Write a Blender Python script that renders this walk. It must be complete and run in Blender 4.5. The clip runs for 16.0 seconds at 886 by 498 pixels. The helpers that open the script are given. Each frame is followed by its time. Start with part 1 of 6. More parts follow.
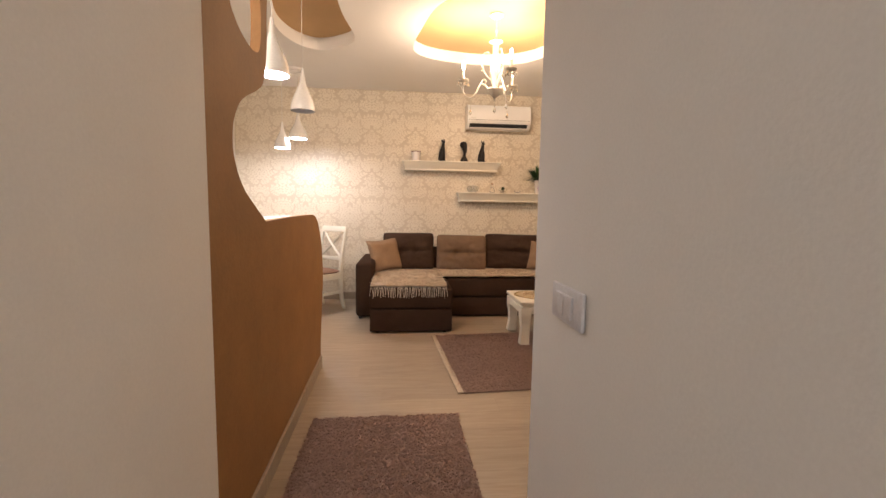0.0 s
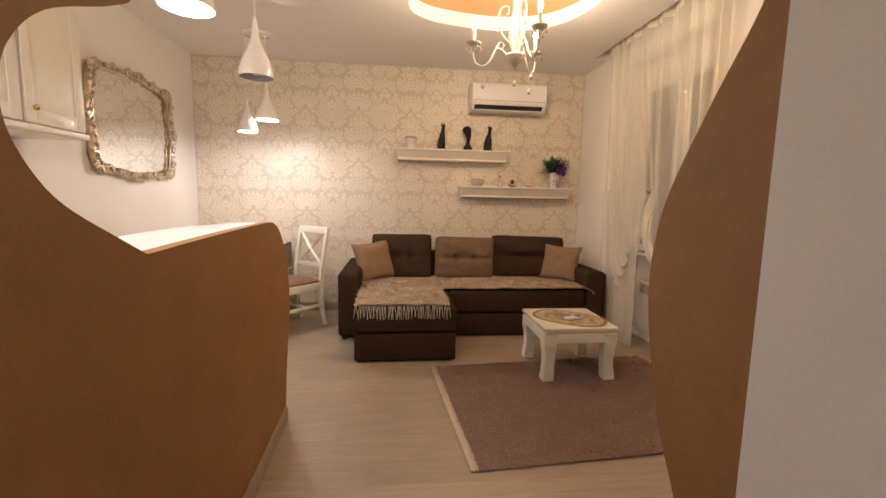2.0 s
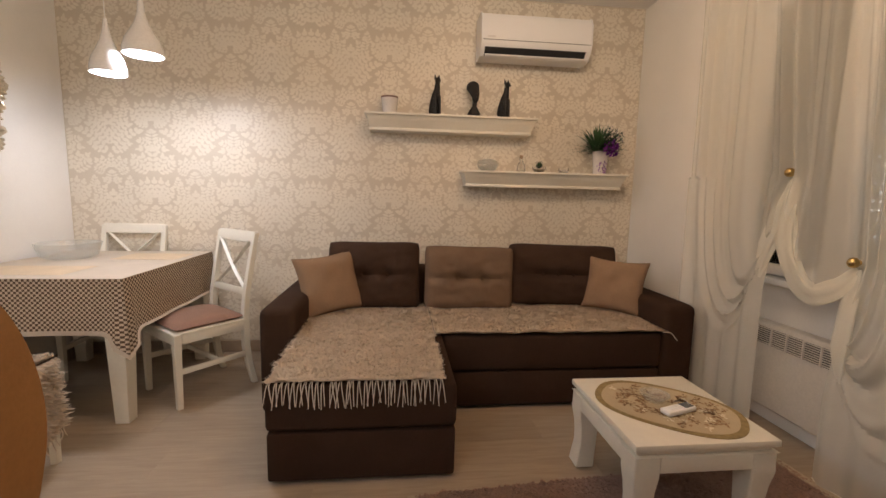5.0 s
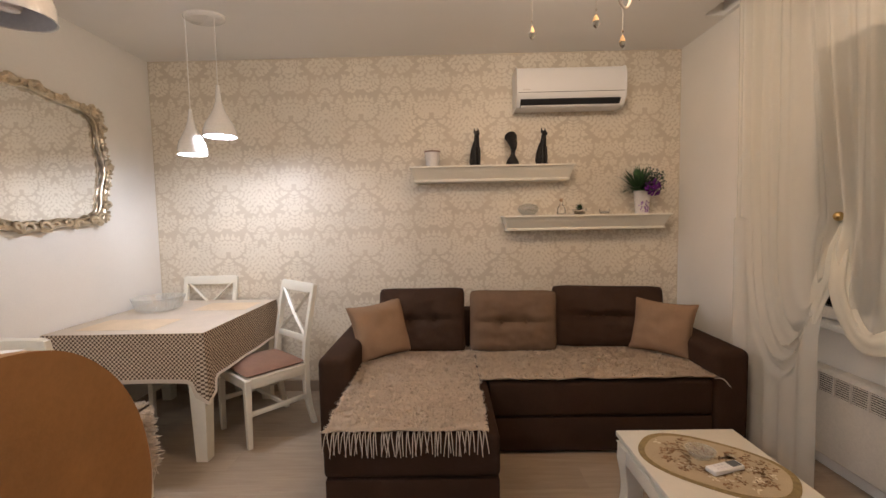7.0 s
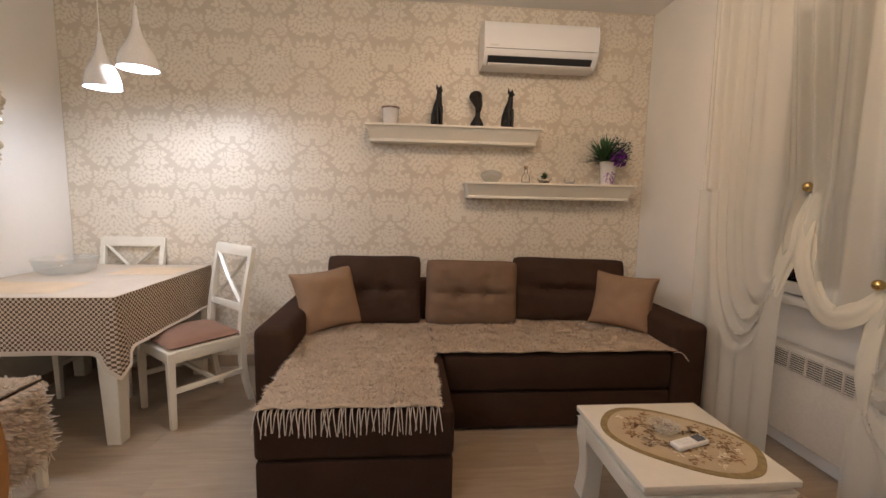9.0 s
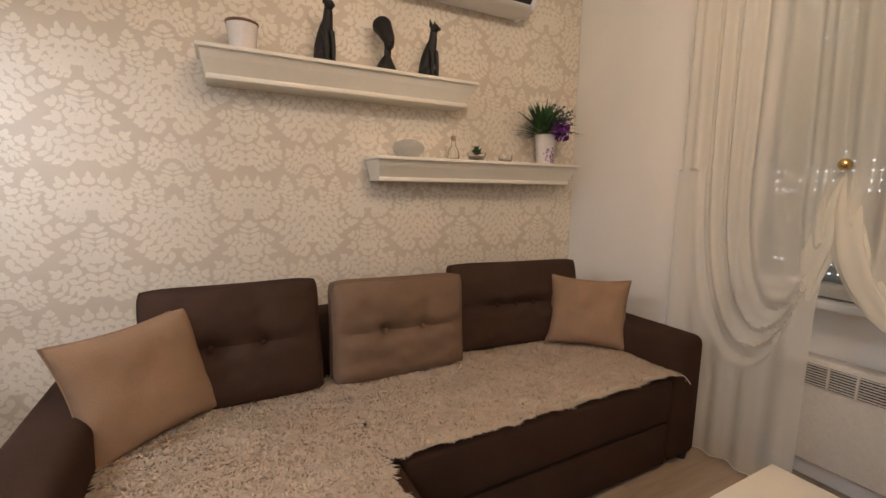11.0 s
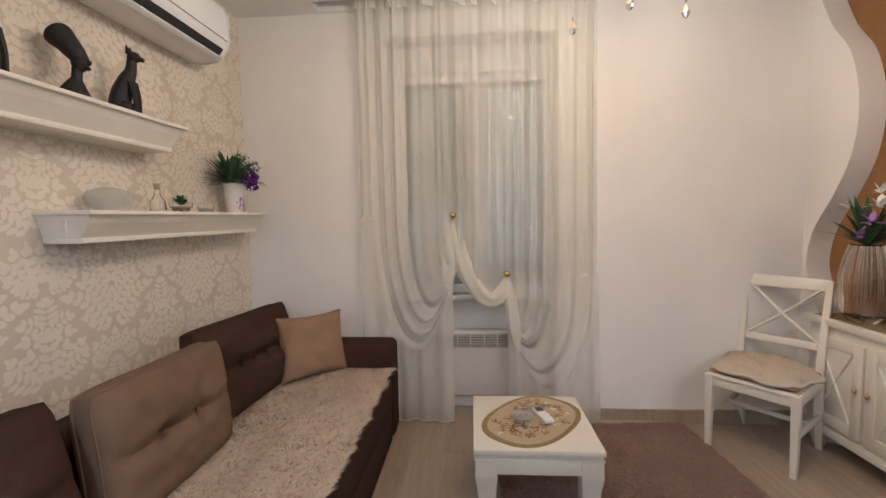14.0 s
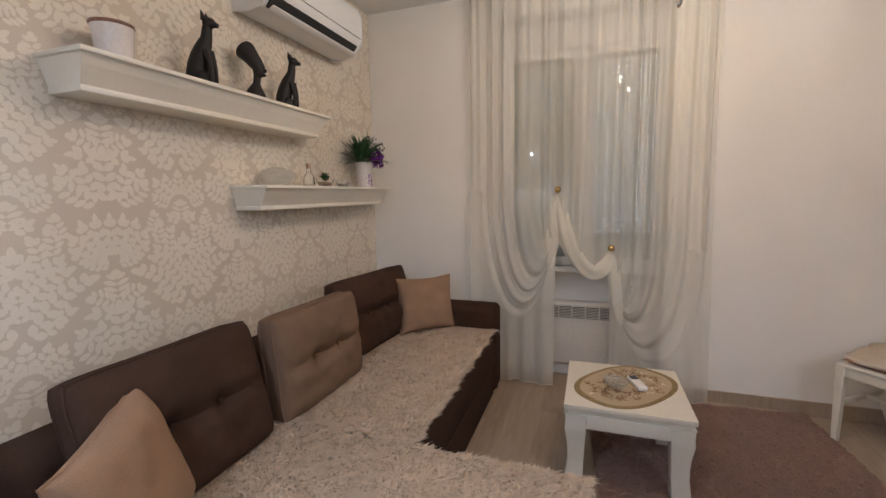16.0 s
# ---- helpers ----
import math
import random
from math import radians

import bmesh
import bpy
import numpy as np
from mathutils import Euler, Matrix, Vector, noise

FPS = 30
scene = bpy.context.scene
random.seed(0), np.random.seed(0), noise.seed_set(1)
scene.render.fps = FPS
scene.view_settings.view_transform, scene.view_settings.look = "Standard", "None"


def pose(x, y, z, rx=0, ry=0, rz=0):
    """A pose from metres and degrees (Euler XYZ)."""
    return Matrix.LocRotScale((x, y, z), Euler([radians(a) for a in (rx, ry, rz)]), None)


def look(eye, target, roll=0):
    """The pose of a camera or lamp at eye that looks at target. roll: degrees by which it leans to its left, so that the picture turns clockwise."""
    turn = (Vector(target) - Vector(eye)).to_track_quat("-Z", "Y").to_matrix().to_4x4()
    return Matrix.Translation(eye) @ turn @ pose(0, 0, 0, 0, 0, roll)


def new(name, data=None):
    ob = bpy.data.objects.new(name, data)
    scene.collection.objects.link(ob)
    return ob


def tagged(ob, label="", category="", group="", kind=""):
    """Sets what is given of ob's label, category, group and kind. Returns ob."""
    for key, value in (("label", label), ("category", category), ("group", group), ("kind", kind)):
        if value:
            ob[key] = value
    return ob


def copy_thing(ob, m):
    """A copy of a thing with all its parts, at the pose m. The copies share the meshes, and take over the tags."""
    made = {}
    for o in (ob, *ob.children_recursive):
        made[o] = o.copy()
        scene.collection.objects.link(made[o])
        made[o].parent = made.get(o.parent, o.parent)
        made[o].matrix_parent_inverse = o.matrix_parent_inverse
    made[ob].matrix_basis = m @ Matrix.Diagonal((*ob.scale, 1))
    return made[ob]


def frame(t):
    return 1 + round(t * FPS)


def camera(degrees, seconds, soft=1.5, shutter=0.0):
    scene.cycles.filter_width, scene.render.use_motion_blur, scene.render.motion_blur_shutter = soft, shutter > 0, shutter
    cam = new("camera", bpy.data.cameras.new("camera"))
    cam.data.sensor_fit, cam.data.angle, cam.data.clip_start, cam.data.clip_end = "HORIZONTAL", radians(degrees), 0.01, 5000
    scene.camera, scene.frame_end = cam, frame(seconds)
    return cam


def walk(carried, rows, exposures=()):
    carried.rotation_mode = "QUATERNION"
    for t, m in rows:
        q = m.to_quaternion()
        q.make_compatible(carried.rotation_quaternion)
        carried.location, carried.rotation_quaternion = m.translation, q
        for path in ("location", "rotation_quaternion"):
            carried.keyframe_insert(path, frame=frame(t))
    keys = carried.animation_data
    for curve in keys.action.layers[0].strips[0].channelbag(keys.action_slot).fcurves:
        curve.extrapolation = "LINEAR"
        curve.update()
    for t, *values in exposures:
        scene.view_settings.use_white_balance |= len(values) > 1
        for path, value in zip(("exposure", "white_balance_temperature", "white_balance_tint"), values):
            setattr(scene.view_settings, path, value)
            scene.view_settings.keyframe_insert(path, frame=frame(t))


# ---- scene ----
cam = camera(92.2, 16.0)
PATH = [
    (0, (-2.103, -5.699, 1.196), (-1.922, -3.716, 1.008), 0.9),
    (0.5, (-2.114, -5.685, 1.244), (-1.903, -3.717, 0.96), 0.6),
    (1, (-2.101, -5.439, 1.267), (-1.985, -3.464, 0.976), -1.9),
    (1.5, (-2.103, -5.166, 1.268), (-2.001, -3.185, 1.019), 0.9),
    (2, (-2.104, -4.875, 1.279), (-1.889, -2.901, 1.041), 1.2),
    (2.5, (-2.062, -4.604, 1.265), (-1.905, -2.626, 1.012), -0.7),
    (3, (-2.045, -4.384, 1.259), (-1.91, -2.405, 1.004), 1.4),
    (3.2, (-2.05, -4.283, 1.254), (-1.857, -2.308, 1.005), 1.5),
    (5.3, (-1.837, -3.281, 1.222), (-1.627, -1.308, 0.973), 1.3),
    (5.5, (-1.797, -3.26, 1.284), (-1.634, -1.291, 0.971), 0.6),
    (6, (-1.702, -3.309, 1.335), (-1.805, -1.324, 1.114), -1.4),
    (6.5, (-1.752, -3.391, 1.377), (-1.762, -1.401, 1.175), -1.2),
    (7, (-1.844, -3.488, 1.398), (-1.872, -1.493, 1.258), -1.1),
    (7.5, (-1.845, -3.563, 1.396), (-1.846, -1.57, 1.227), 0.4),
    (8, (-1.831, -3.589, 1.373), (-1.786, -1.601, 1.163), -0.5),
    (8.5, (-1.83, -3.518, 1.332), (-1.731, -1.531, 1.127), -0.6),
    (8.7, (-1.816, -3.428, 1.301), (-1.705, -1.443, 1.083), 0.4),
    (10.8, (-2.09, -2.257, 1.256), (-1.241, -0.469, 0.968), 0.4),
    (11, (-2.089, -2.152, 1.265), (-1.164, -0.402, 0.982), 0.8),
    (11.5, (-2.123, -1.994, 1.279), (-0.846, -0.479, 1.005), 1.6),
    (12, (-2.279, -1.767, 1.269), (-0.554, -0.792, 1.001), 0.7),
    (12.5, (-2.288, -1.581, 1.26), (-0.431, -0.878, 1.02), -0.5),
    (13, (-2.37, -1.508, 1.298), (-0.4, -1.232, 1.092), -0.1),
    (13.5, (-2.639, -1.472, 1.341), (-0.652, -1.415, 1.119), -1.6),
    (14, (-2.803, -1.529, 1.365), (-0.813, -1.39, 1.216), -1.1),
    (14.5, (-2.934, -1.648, 1.38), (-0.962, -1.324, 1.301), -1.0),
    (15, (-2.983, -1.65, 1.372), (-1.055, -1.125, 1.305), -1.7),
    (15.5, (-3.028, -1.595, 1.345), (-1.185, -0.842, 1.156), -0.7),
    (16, (-3.013, -1.613, 1.352), (-1.137, -0.965, 1.101), -1.0),
]
walk(cam, [(t, look(eye, target, roll)) for t, eye, target, roll in PATH],
     [(0.0, 0.06, 7050, 18), (1.5, -0.14, 7200, 18), (3.0, -0.33, 7150, 18), (5.5, -0.42, 6400, 14), (8.5, -0.42, 6200, 14), (11.0, -0.24, 6050, 13), (12.5, -0.10, 5500, 11), (14.5, -0.22, 5350, 11), (16.0, -0.40, 5350, 11)])

# ---- world and lamps ----
world = bpy.data.worlds.new("night_world")
scene.world = world
world.use_nodes = True
world.node_tree.nodes["Background"].inputs[0].default_value = (0.010, 0.012, 0.018, 1)
world.node_tree.nodes["Background"].inputs[1].default_value = 0.5


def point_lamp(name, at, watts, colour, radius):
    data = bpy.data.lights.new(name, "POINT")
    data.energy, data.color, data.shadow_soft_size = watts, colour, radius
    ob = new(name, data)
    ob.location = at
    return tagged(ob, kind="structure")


WARM, COOL = (1.0, 0.81, 0.60), (0.86, 0.92, 1.0)
CH = (-1.35, -2.04)            # the chandelier's axis
ARMS = (45, 165, 285)         # the bearings of its three arms
for bearing in ARMS:
    a = radians(bearing)
    at = (CH[0] + 0.27 * math.cos(a), CH[1] + 0.27 * math.sin(a), 2.435)
    point_lamp("chandelier_light", at, 15.0, WARM, 0.02)
    # a second lamp added at each bulb, aimed up to brighten the ceiling
    upward = bpy.data.lights.new("chandelier_upward_fill", "SPOT")
    upward.energy, upward.color, upward.shadow_soft_size = 7.0, WARM, 0.02
    upward.spot_size, upward.spot_blend = radians(172), 0.5
    ob = new("chandelier_upward_fill", upward)
    ob.matrix_basis = pose(*at, 180)
    tagged(ob, kind="structure")
PENDANTS = [(-2.80, -3.30, 1.885, 22.0, COOL, 0.085, 0.29), (-2.83, -2.50, 1.875, 0.0, COOL, 0.085, 0.29),
            (-3.44, -0.80, 1.83, 19.0, COOL, 0.085, 0.28), (-3.28, -0.76, 1.945, 19.0, COOL, 0.10, 0.32)]
for x, y, z, w, c, r, h in PENDANTS:
    if w:
        point_lamp("pendant_light", (x, y, z + 0.018), w, c, 0.03)
# unseen lamp added behind the camera's start to brighten the hall walls
point_lamp("unseen_hall_fill", (-2.15, -7.1, 2.45), 14.0, (0.84, 0.91, 1.0), 0.12)
point_lamp("kitchen_light", (-3.5, -4.6, 2.5), 40.0, (1.0, 0.93, 0.84), 0.10)


# ---- materials ----
class Nodes:
    """A small helper round one material's node tree."""

    def __init__(self, name):
        self.mat = bpy.data.materials.new(name)
        self.mat.use_nodes = True
        self.tree = self.mat.node_tree
        self.bsdf = self.tree.nodes["Principled BSDF"]

    def add(self, kind, **values):
        node = self.tree.nodes.new(kind)
        for key, value in values.items():
            node.inputs[key.replace("_", " ")].default_value = value
        return node

    def link(self, a, b):
        self.tree.links.new(a, b)


def surface(name, base, rough=0.6, metal=0.0, scale=8.0, vary=0.12, bump=0.15, fine=90.0, dist=0.002, spread=0.0, sheen=0.0, coat=0.0, stretch=None, detail_vary=0.06, spec=0.5):
    """A painted, woven or moulded surface: base colour with stains at two scales, and fine relief."""
    n = Nodes(name)
    coord = n.add("ShaderNodeTexCoord")
    where = coord.outputs["Object"]
    if stretch:
        m = n.add("ShaderNodeMapping")
        m.inputs["Scale"].default_value = stretch
        n.link(where, m.inputs["Vector"])
        where = m.outputs["Vector"]
    big = n.add("ShaderNodeTexNoise", Scale=scale, Detail=4.0, Roughness=0.6)
    small = n.add("ShaderNodeTexNoise", Scale=fine, Detail=3.0, Roughness=0.6)
    n.link(where, big.inputs["Vector"]), n.link(where, small.inputs["Vector"])
    ramp = n.add("ShaderNodeMapRange")
    ramp.inputs["From Min"].default_value, ramp.inputs["From Max"].default_value = 0.3, 0.7
    ramp.inputs["To Min"].default_value, ramp.inputs["To Max"].default_value = 1 - vary, 1 + vary
    n.link(big.outputs["Fac"], ramp.inputs["Value"])
    ramp2 = n.add("ShaderNodeMapRange")
    ramp2.inputs["From Min"].default_value, ramp2.inputs["From Max"].default_value = 0.3, 0.7
    ramp2.inputs["To Min"].default_value, ramp2.inputs["To Max"].default_value = 1 - detail_vary, 1 + detail_vary
    n.link(small.outputs["Fac"], ramp2.inputs["Value"])
    mul = n.add("ShaderNodeMath")
    mul.operation = "MULTIPLY"
    n.link(ramp.outputs[0], mul.inputs[0]), n.link(ramp2.outputs[0], mul.inputs[1])
    last = mul.outputs[0]
    if spread:
        info = n.add("ShaderNodeObjectInfo")
        r = n.add("ShaderNodeMapRange")
        r.inputs["To Min"].default_value, r.inputs["To Max"].default_value = 1 - spread, 1 + spread
        n.link(info.outputs["Random"], r.inputs["Value"])
        m2 = n.add("ShaderNodeMath")
        m2.operation = "MULTIPLY"
        n.link(last, m2.inputs[0]), n.link(r.outputs[0], m2.inputs[1])
        last = m2.outputs[0]
    mix = n.add("ShaderNodeVectorMath")
    mix.operation = "SCALE"
    mix.inputs[0].default_value = base
    n.link(last, mix.inputs["Scale"])
    n.link(mix.outputs[0], n.bsdf.inputs["Base Color"])
    n.bsdf.inputs["Roughness"].default_value = rough
    n.bsdf.inputs["Metallic"].default_value = metal
    n.bsdf.inputs["Specular IOR Level"].default_value = spec
    n.bsdf.inputs["Sheen Weight"].default_value = sheen
    n.bsdf.inputs["Coat Weight"].default_value = coat
    if bump:
        b = n.add("ShaderNodeBump", Strength=bump, Distance=dist)
        n.link(small.outputs["Fac"], b.inputs["Height"])
        n.link(b.outputs[0], n.bsdf.inputs["Normal"])
    return n.mat


def emitter(name, colour, strength):
    n = Nodes(name)
    n.bsdf.inputs["Base Color"].default_value = (0.9, 0.9, 0.9, 1)
    n.bsdf.inputs["Emission Color"].default_value = (*colour, 1)
    n.bsdf.inputs["Emission Strength"].default_value = strength
    return n.mat


def glass(name, tint=(1, 1, 1), rough=0.02):
    n = Nodes(name)
    n.bsdf.inputs["Base Color"].default_value = (*tint, 1)
    n.bsdf.inputs["Roughness"].default_value = rough
    n.bsdf.inputs["Transmission Weight"].default_value = 1.0
    n.bsdf.inputs["IOR"].default_value = 1.45
    return n.mat


def thin_pane(name, ior=1.5):
    """Clear sheet glass: mostly straight through, with a gloss on top."""
    n = Nodes(name)
    clear, gloss, mix, fres = (n.add("ShaderNodeBsdfTransparent"), n.add("ShaderNodeBsdfGlossy", Roughness=0.02), n.add("ShaderNodeMixShader"), n.add("ShaderNodeFresnel", IOR=ior))
    clear.inputs[0].default_value = (0.9, 0.93, 0.92, 1)
    n.link(fres.outputs[0], mix.inputs[0]), n.link(clear.outputs[0], mix.inputs[1]), n.link(gloss.outputs[0], mix.inputs[2])
    n.link(mix.outputs[0], n.tree.nodes["Material Output"].inputs["Surface"])
    return n.mat


def glassware(name):
    """Thin blown glass: clear, faintly milky, with an even gloss."""
    n = Nodes(name)
    clear, milk, gloss = n.add("ShaderNodeBsdfTransparent"), n.add("ShaderNodeBsdfDiffuse"), n.add("ShaderNodeBsdfGlossy", Roughness=0.04)
    clear.inputs[0].default_value, milk.inputs[0].default_value = (0.96, 0.97, 0.97, 1), (0.75, 0.74, 0.72, 1)
    body, out = n.add("ShaderNodeMixShader", Fac=0.14), n.add("ShaderNodeMixShader", Fac=0.09)
    n.link(clear.outputs[0], body.inputs[1]), n.link(milk.outputs[0], body.inputs[2])
    n.link(body.outputs[0], out.inputs[1]), n.link(gloss.outputs[0], out.inputs[2])
    n.link(out.outputs[0], n.tree.nodes["Material Output"].inputs["Surface"])
    return n.mat


def sheer(name, colour, clear_share):
    """Thin curtain cloth: threads that scatter light both ways, and gaps between them."""
    n = Nodes(name)
    coord = n.add("ShaderNodeTexCoord")
    noise_tex = n.add("ShaderNodeTexNoise", Scale=500.0, Detail=2.0)
    n.link(coord.outputs["Object"], noise_tex.inputs["Vector"])
    r = n.add("ShaderNodeMapRange")
    r.inputs["From Min"].default_value, r.inputs["From Max"].default_value = 0.3, 0.7
    r.inputs["To Min"].default_value, r.inputs["To Max"].default_value = clear_share - 0.04, clear_share + 0.04
    n.link(noise_tex.outputs["Fac"], r.inputs["Value"])
    diff, trans, clear = n.add("ShaderNodeBsdfDiffuse"), n.add("ShaderNodeBsdfTranslucent"), n.add("ShaderNodeBsdfTransparent")
    diff.inputs[0].default_value = trans.inputs[0].default_value = (*colour, 1)
    cloth, out = n.add("ShaderNodeMixShader"), n.add("ShaderNodeMixShader")
    cloth.inputs[0].default_value = 0.35
    n.link(diff.outputs[0], cloth.inputs[1]), n.link(trans.outputs[0], cloth.inputs[2])
    n.link(r.outputs[0], out.inputs[0]), n.link(cloth.outputs[0], out.inputs[1]), n.link(clear.outputs[0], out.inputs[2])
    n.link(out.outputs[0], n.tree.nodes["Material Output"].inputs["Surface"])
    return n.mat


def checked(name, a, b, pitch):
    """Small woven checks: two tones crossing in squares."""
    n = Nodes(name)
    coord = n.add("ShaderNodeTexCoord")
    c = n.add("ShaderNodeTexChecker", Scale=1.0 / pitch)
    c.inputs["Color1"].default_value, c.inputs["Color2"].default_value = (*a, 1), (*b, 1)
    n.link(coord.outputs["UV"], c.inputs["Vector"])
    n.link(c.outputs["Color"], n.bsdf.inputs["Base Color"])
    n.bsdf.inputs["Roughness"].default_value = 0.9
    t = n.add("ShaderNodeTexNoise", Scale=300.0)
    n.link(coord.outputs["Object"], t.inputs["Vector"])
    bm_ = n.add("ShaderNodeBump", Strength=0.3, Distance=0.001)
    n.link(t.outputs["Fac"], bm_.inputs["Height"]), n.link(bm_.outputs[0], n.bsdf.inputs["Normal"])
    return n.mat


def planked(name, base):
    """Laminate boards: streaky grain along the board, each board a tone of its own."""
    n = Nodes(name)
    coord, info = n.add("ShaderNodeTexCoord"), n.add("ShaderNodeObjectInfo")
    shift = n.add("ShaderNodeVectorMath")
    shift.operation = "MULTIPLY_ADD"
    shift.inputs[1].default_value = (1.2, 14.0, 1.0)
    comb = n.add("ShaderNodeCombineXYZ")
    mul = n.add("ShaderNodeMath")
    mul.operation = "MULTIPLY"
    mul.inputs[1].default_value = 37.0
    n.link(info.outputs["Random"], mul.inputs[0])
    for k in range(3):
        n.link(mul.outputs[0], comb.inputs[k])
    n.link(coord.outputs["Object"], shift.inputs[0]), n.link(comb.outputs[0], shift.inputs[2])
    grain = n.add("ShaderNodeTexNoise", Scale=3.0, Detail=8.0, Roughness=0.65, Distortion=0.6)
    n.link(shift.outputs[0], grain.inputs["Vector"])
    ramp = n.add("ShaderNodeValToRGB")
    ramp.color_ramp.elements[0].position, ramp.color_ramp.elements[1].position = 0.3, 0.72
    ramp.color_ramp.elements[0].color = (base[0] * 0.82, base[1] * 0.80, base[2] * 0.77, 1)
    ramp.color_ramp.elements[1].color = (base[0] * 1.08, base[1] * 1.08, base[2] * 1.08, 1)
    n.link(grain.outputs["Fac"], ramp.inputs["Fac"])
    tone = n.add("ShaderNodeMapRange")
    tone.inputs["To Min"].default_value, tone.inputs["To Max"].default_value = 0.90, 1.07
    n.link(info.outputs["Random"], tone.inputs["Value"])
    sc = n.add("ShaderNodeVectorMath")
    sc.operation = "SCALE"
    n.link(ramp.outputs[0], sc.inputs[0]), n.link(tone.outputs[0], sc.inputs["Scale"])
    n.link(sc.outputs[0], n.bsdf.inputs["Base Color"])
    n.bsdf.inputs["Roughness"].default_value = 0.42
    b = n.add("ShaderNodeBump", Strength=0.12, Distance=0.001)
    n.link(grain.outputs["Fac"], b.inputs["Height"]), n.link(b.outputs[0], n.bsdf.inputs["Normal"])
    return n.mat


def islands(name, base, spread, rough=0.9, thin=0.0):
    """Tufts, leaves and threads: each loose piece a tone of its own."""
    n = Nodes(name)
    g = n.add("ShaderNodeNewGeometry")
    r = n.add("ShaderNodeMapRange")
    r.inputs["To Min"].default_value, r.inputs["To Max"].default_value = 1 - spread, 1 + spread
    n.link(g.outputs["Random Per Island"], r.inputs["Value"])
    sc = n.add("ShaderNodeVectorMath")
    sc.operation = "SCALE"
    sc.inputs[0].default_value = base
    n.link(r.outputs[0], sc.inputs["Scale"])
    n.link(sc.outputs[0], n.bsdf.inputs["Base Color"])
    n.bsdf.inputs["Roughness"].default_value = rough
    n.bsdf.inputs["Specular IOR Level"].default_value = 0.2
    if thin:
        # fibres let light through
        trans, mix = n.add("ShaderNodeBsdfTranslucent"), n.add("ShaderNodeMixShader", Fac=thin)
        n.link(sc.outputs[0], trans.inputs[0])
        n.link(n.bsdf.outputs[0], mix.inputs[1]), n.link(trans.outputs[0], mix.inputs[2])
        n.link(mix.outputs[0], n.tree.nodes["Material Output"].inputs["Surface"])
    return n.mat


M_WHITE = surface("white_wall_paint", (0.87, 0.84, 0.79), 0.85, scale=1.5, vary=0.03, bump=0.25, fine=140, detail_vary=0.02)
M_CEIL = surface("ceiling_paint", (0.88, 0.86, 0.83), 0.9, scale=1.2, vary=0.02, bump=0.1, fine=120, detail_vary=0.01)
M_OCHRE = surface("ochre_plaster", (0.305, 0.150, 0.050), 0.7, scale=5.0, vary=0.10, bump=0.35, fine=55, dist=0.003, detail_vary=0.06)
M_RECESS = surface("peach_ochre_ceiling", (0.60, 0.385, 0.19), 0.8, scale=3.0, vary=0.05, bump=0.1, fine=80, detail_vary=0.02)
M_PAPER = surface("wallpaper_ground", (0.645, 0.56, 0.445), 0.45, scale=3.0, vary=0.04, bump=0.3, fine=300, dist=0.0006, detail_vary=0.05)
M_PRINT = surface("wallpaper_print", (0.785, 0.71, 0.59), 0.42, scale=4.0, vary=0.04, bump=0.3, fine=300, dist=0.0006, detail_vary=0.05)
M_PLANK = planked("laminate_oak", (0.40, 0.32, 0.24))
M_SKIRT = planked("skirting_oak", (0.40, 0.32, 0.24))
M_CREAM = surface("cream_lacquer", (0.80, 0.755, 0.65), 0.38, scale=4.0, vary=0.03, bump=0.06, fine=60, coat=0.2, detail_vary=0.02)
M_SOFA = surface("brown_sofa_weave", (0.047, 0.026, 0.017), 0.95, scale=6.0, vary=0.12, bump=0.6, fine=420, dist=0.0012, sheen=0.0, detail_vary=0.2, spec=0.1)
M_CUSH_D = surface("dark_cushion_weave", (0.054, 0.031, 0.021), 0.95, scale=7.0, vary=0.12, bump=0.6, fine=420, dist=0.0012, sheen=0.0, detail_vary=0.2, spec=0.1)
M_CUSH_T = surface("taupe_cushion_weave", (0.180, 0.117, 0.077), 0.95, scale=7.0, vary=0.10, bump=0.6, fine=420, dist=0.0012, sheen=0.0, detail_vary=0.15, spec=0.1)
M_PILLOW = surface("tan_pillow_weave", (0.285, 0.183, 0.115), 0.95, scale=7.0, vary=0.08, bump=0.6, fine=380, dist=0.0012, sheen=0.0, detail_vary=0.12, spec=0.1)
M_SHAG = islands("shag_throw", (0.82, 0.72, 0.60), 0.10, 0.9, 0.5)
M_SHAG_B = surface("shag_backing", (0.76, 0.665, 0.55), 1.0, scale=12, vary=0.10, bump=0.8, fine=150, dist=0.004)
M_FRINGE = islands("fringe_threads", (0.66, 0.58, 0.49), 0.15)
M_RUG = islands("rug_pile", (0.41, 0.285, 0.235), 0.07, 0.9, 0.5)
M_RUG_B = surface("rug_backing", (0.35, 0.24, 0.20), 1.0, scale=5, vary=0.16, bump=0.9, fine=160, dist=0.005, detail_vary=0.2)
M_RUGEDGE = surface("rug_binding", (0.50, 0.41, 0.31), 0.9, scale=20, vary=0.1, bump=0.4, fine=200)
M_AC = surface("white_plastic", (0.84, 0.83, 0.82), 0.32, scale=3, vary=0.01, bump=0.02, fine=80, detail_vary=0.01)
M_DARK = surface("dark_slot", (0.02, 0.02, 0.022), 0.6, scale=5, vary=0.1, bump=0.1)
M_EBONY = surface("ebony_wood", (0.011, 0.008, 0.007), 0.60, scale=30, vary=0.3, bump=0.3, fine=160, dist=0.001, stretch=(1, 1, 0.3))
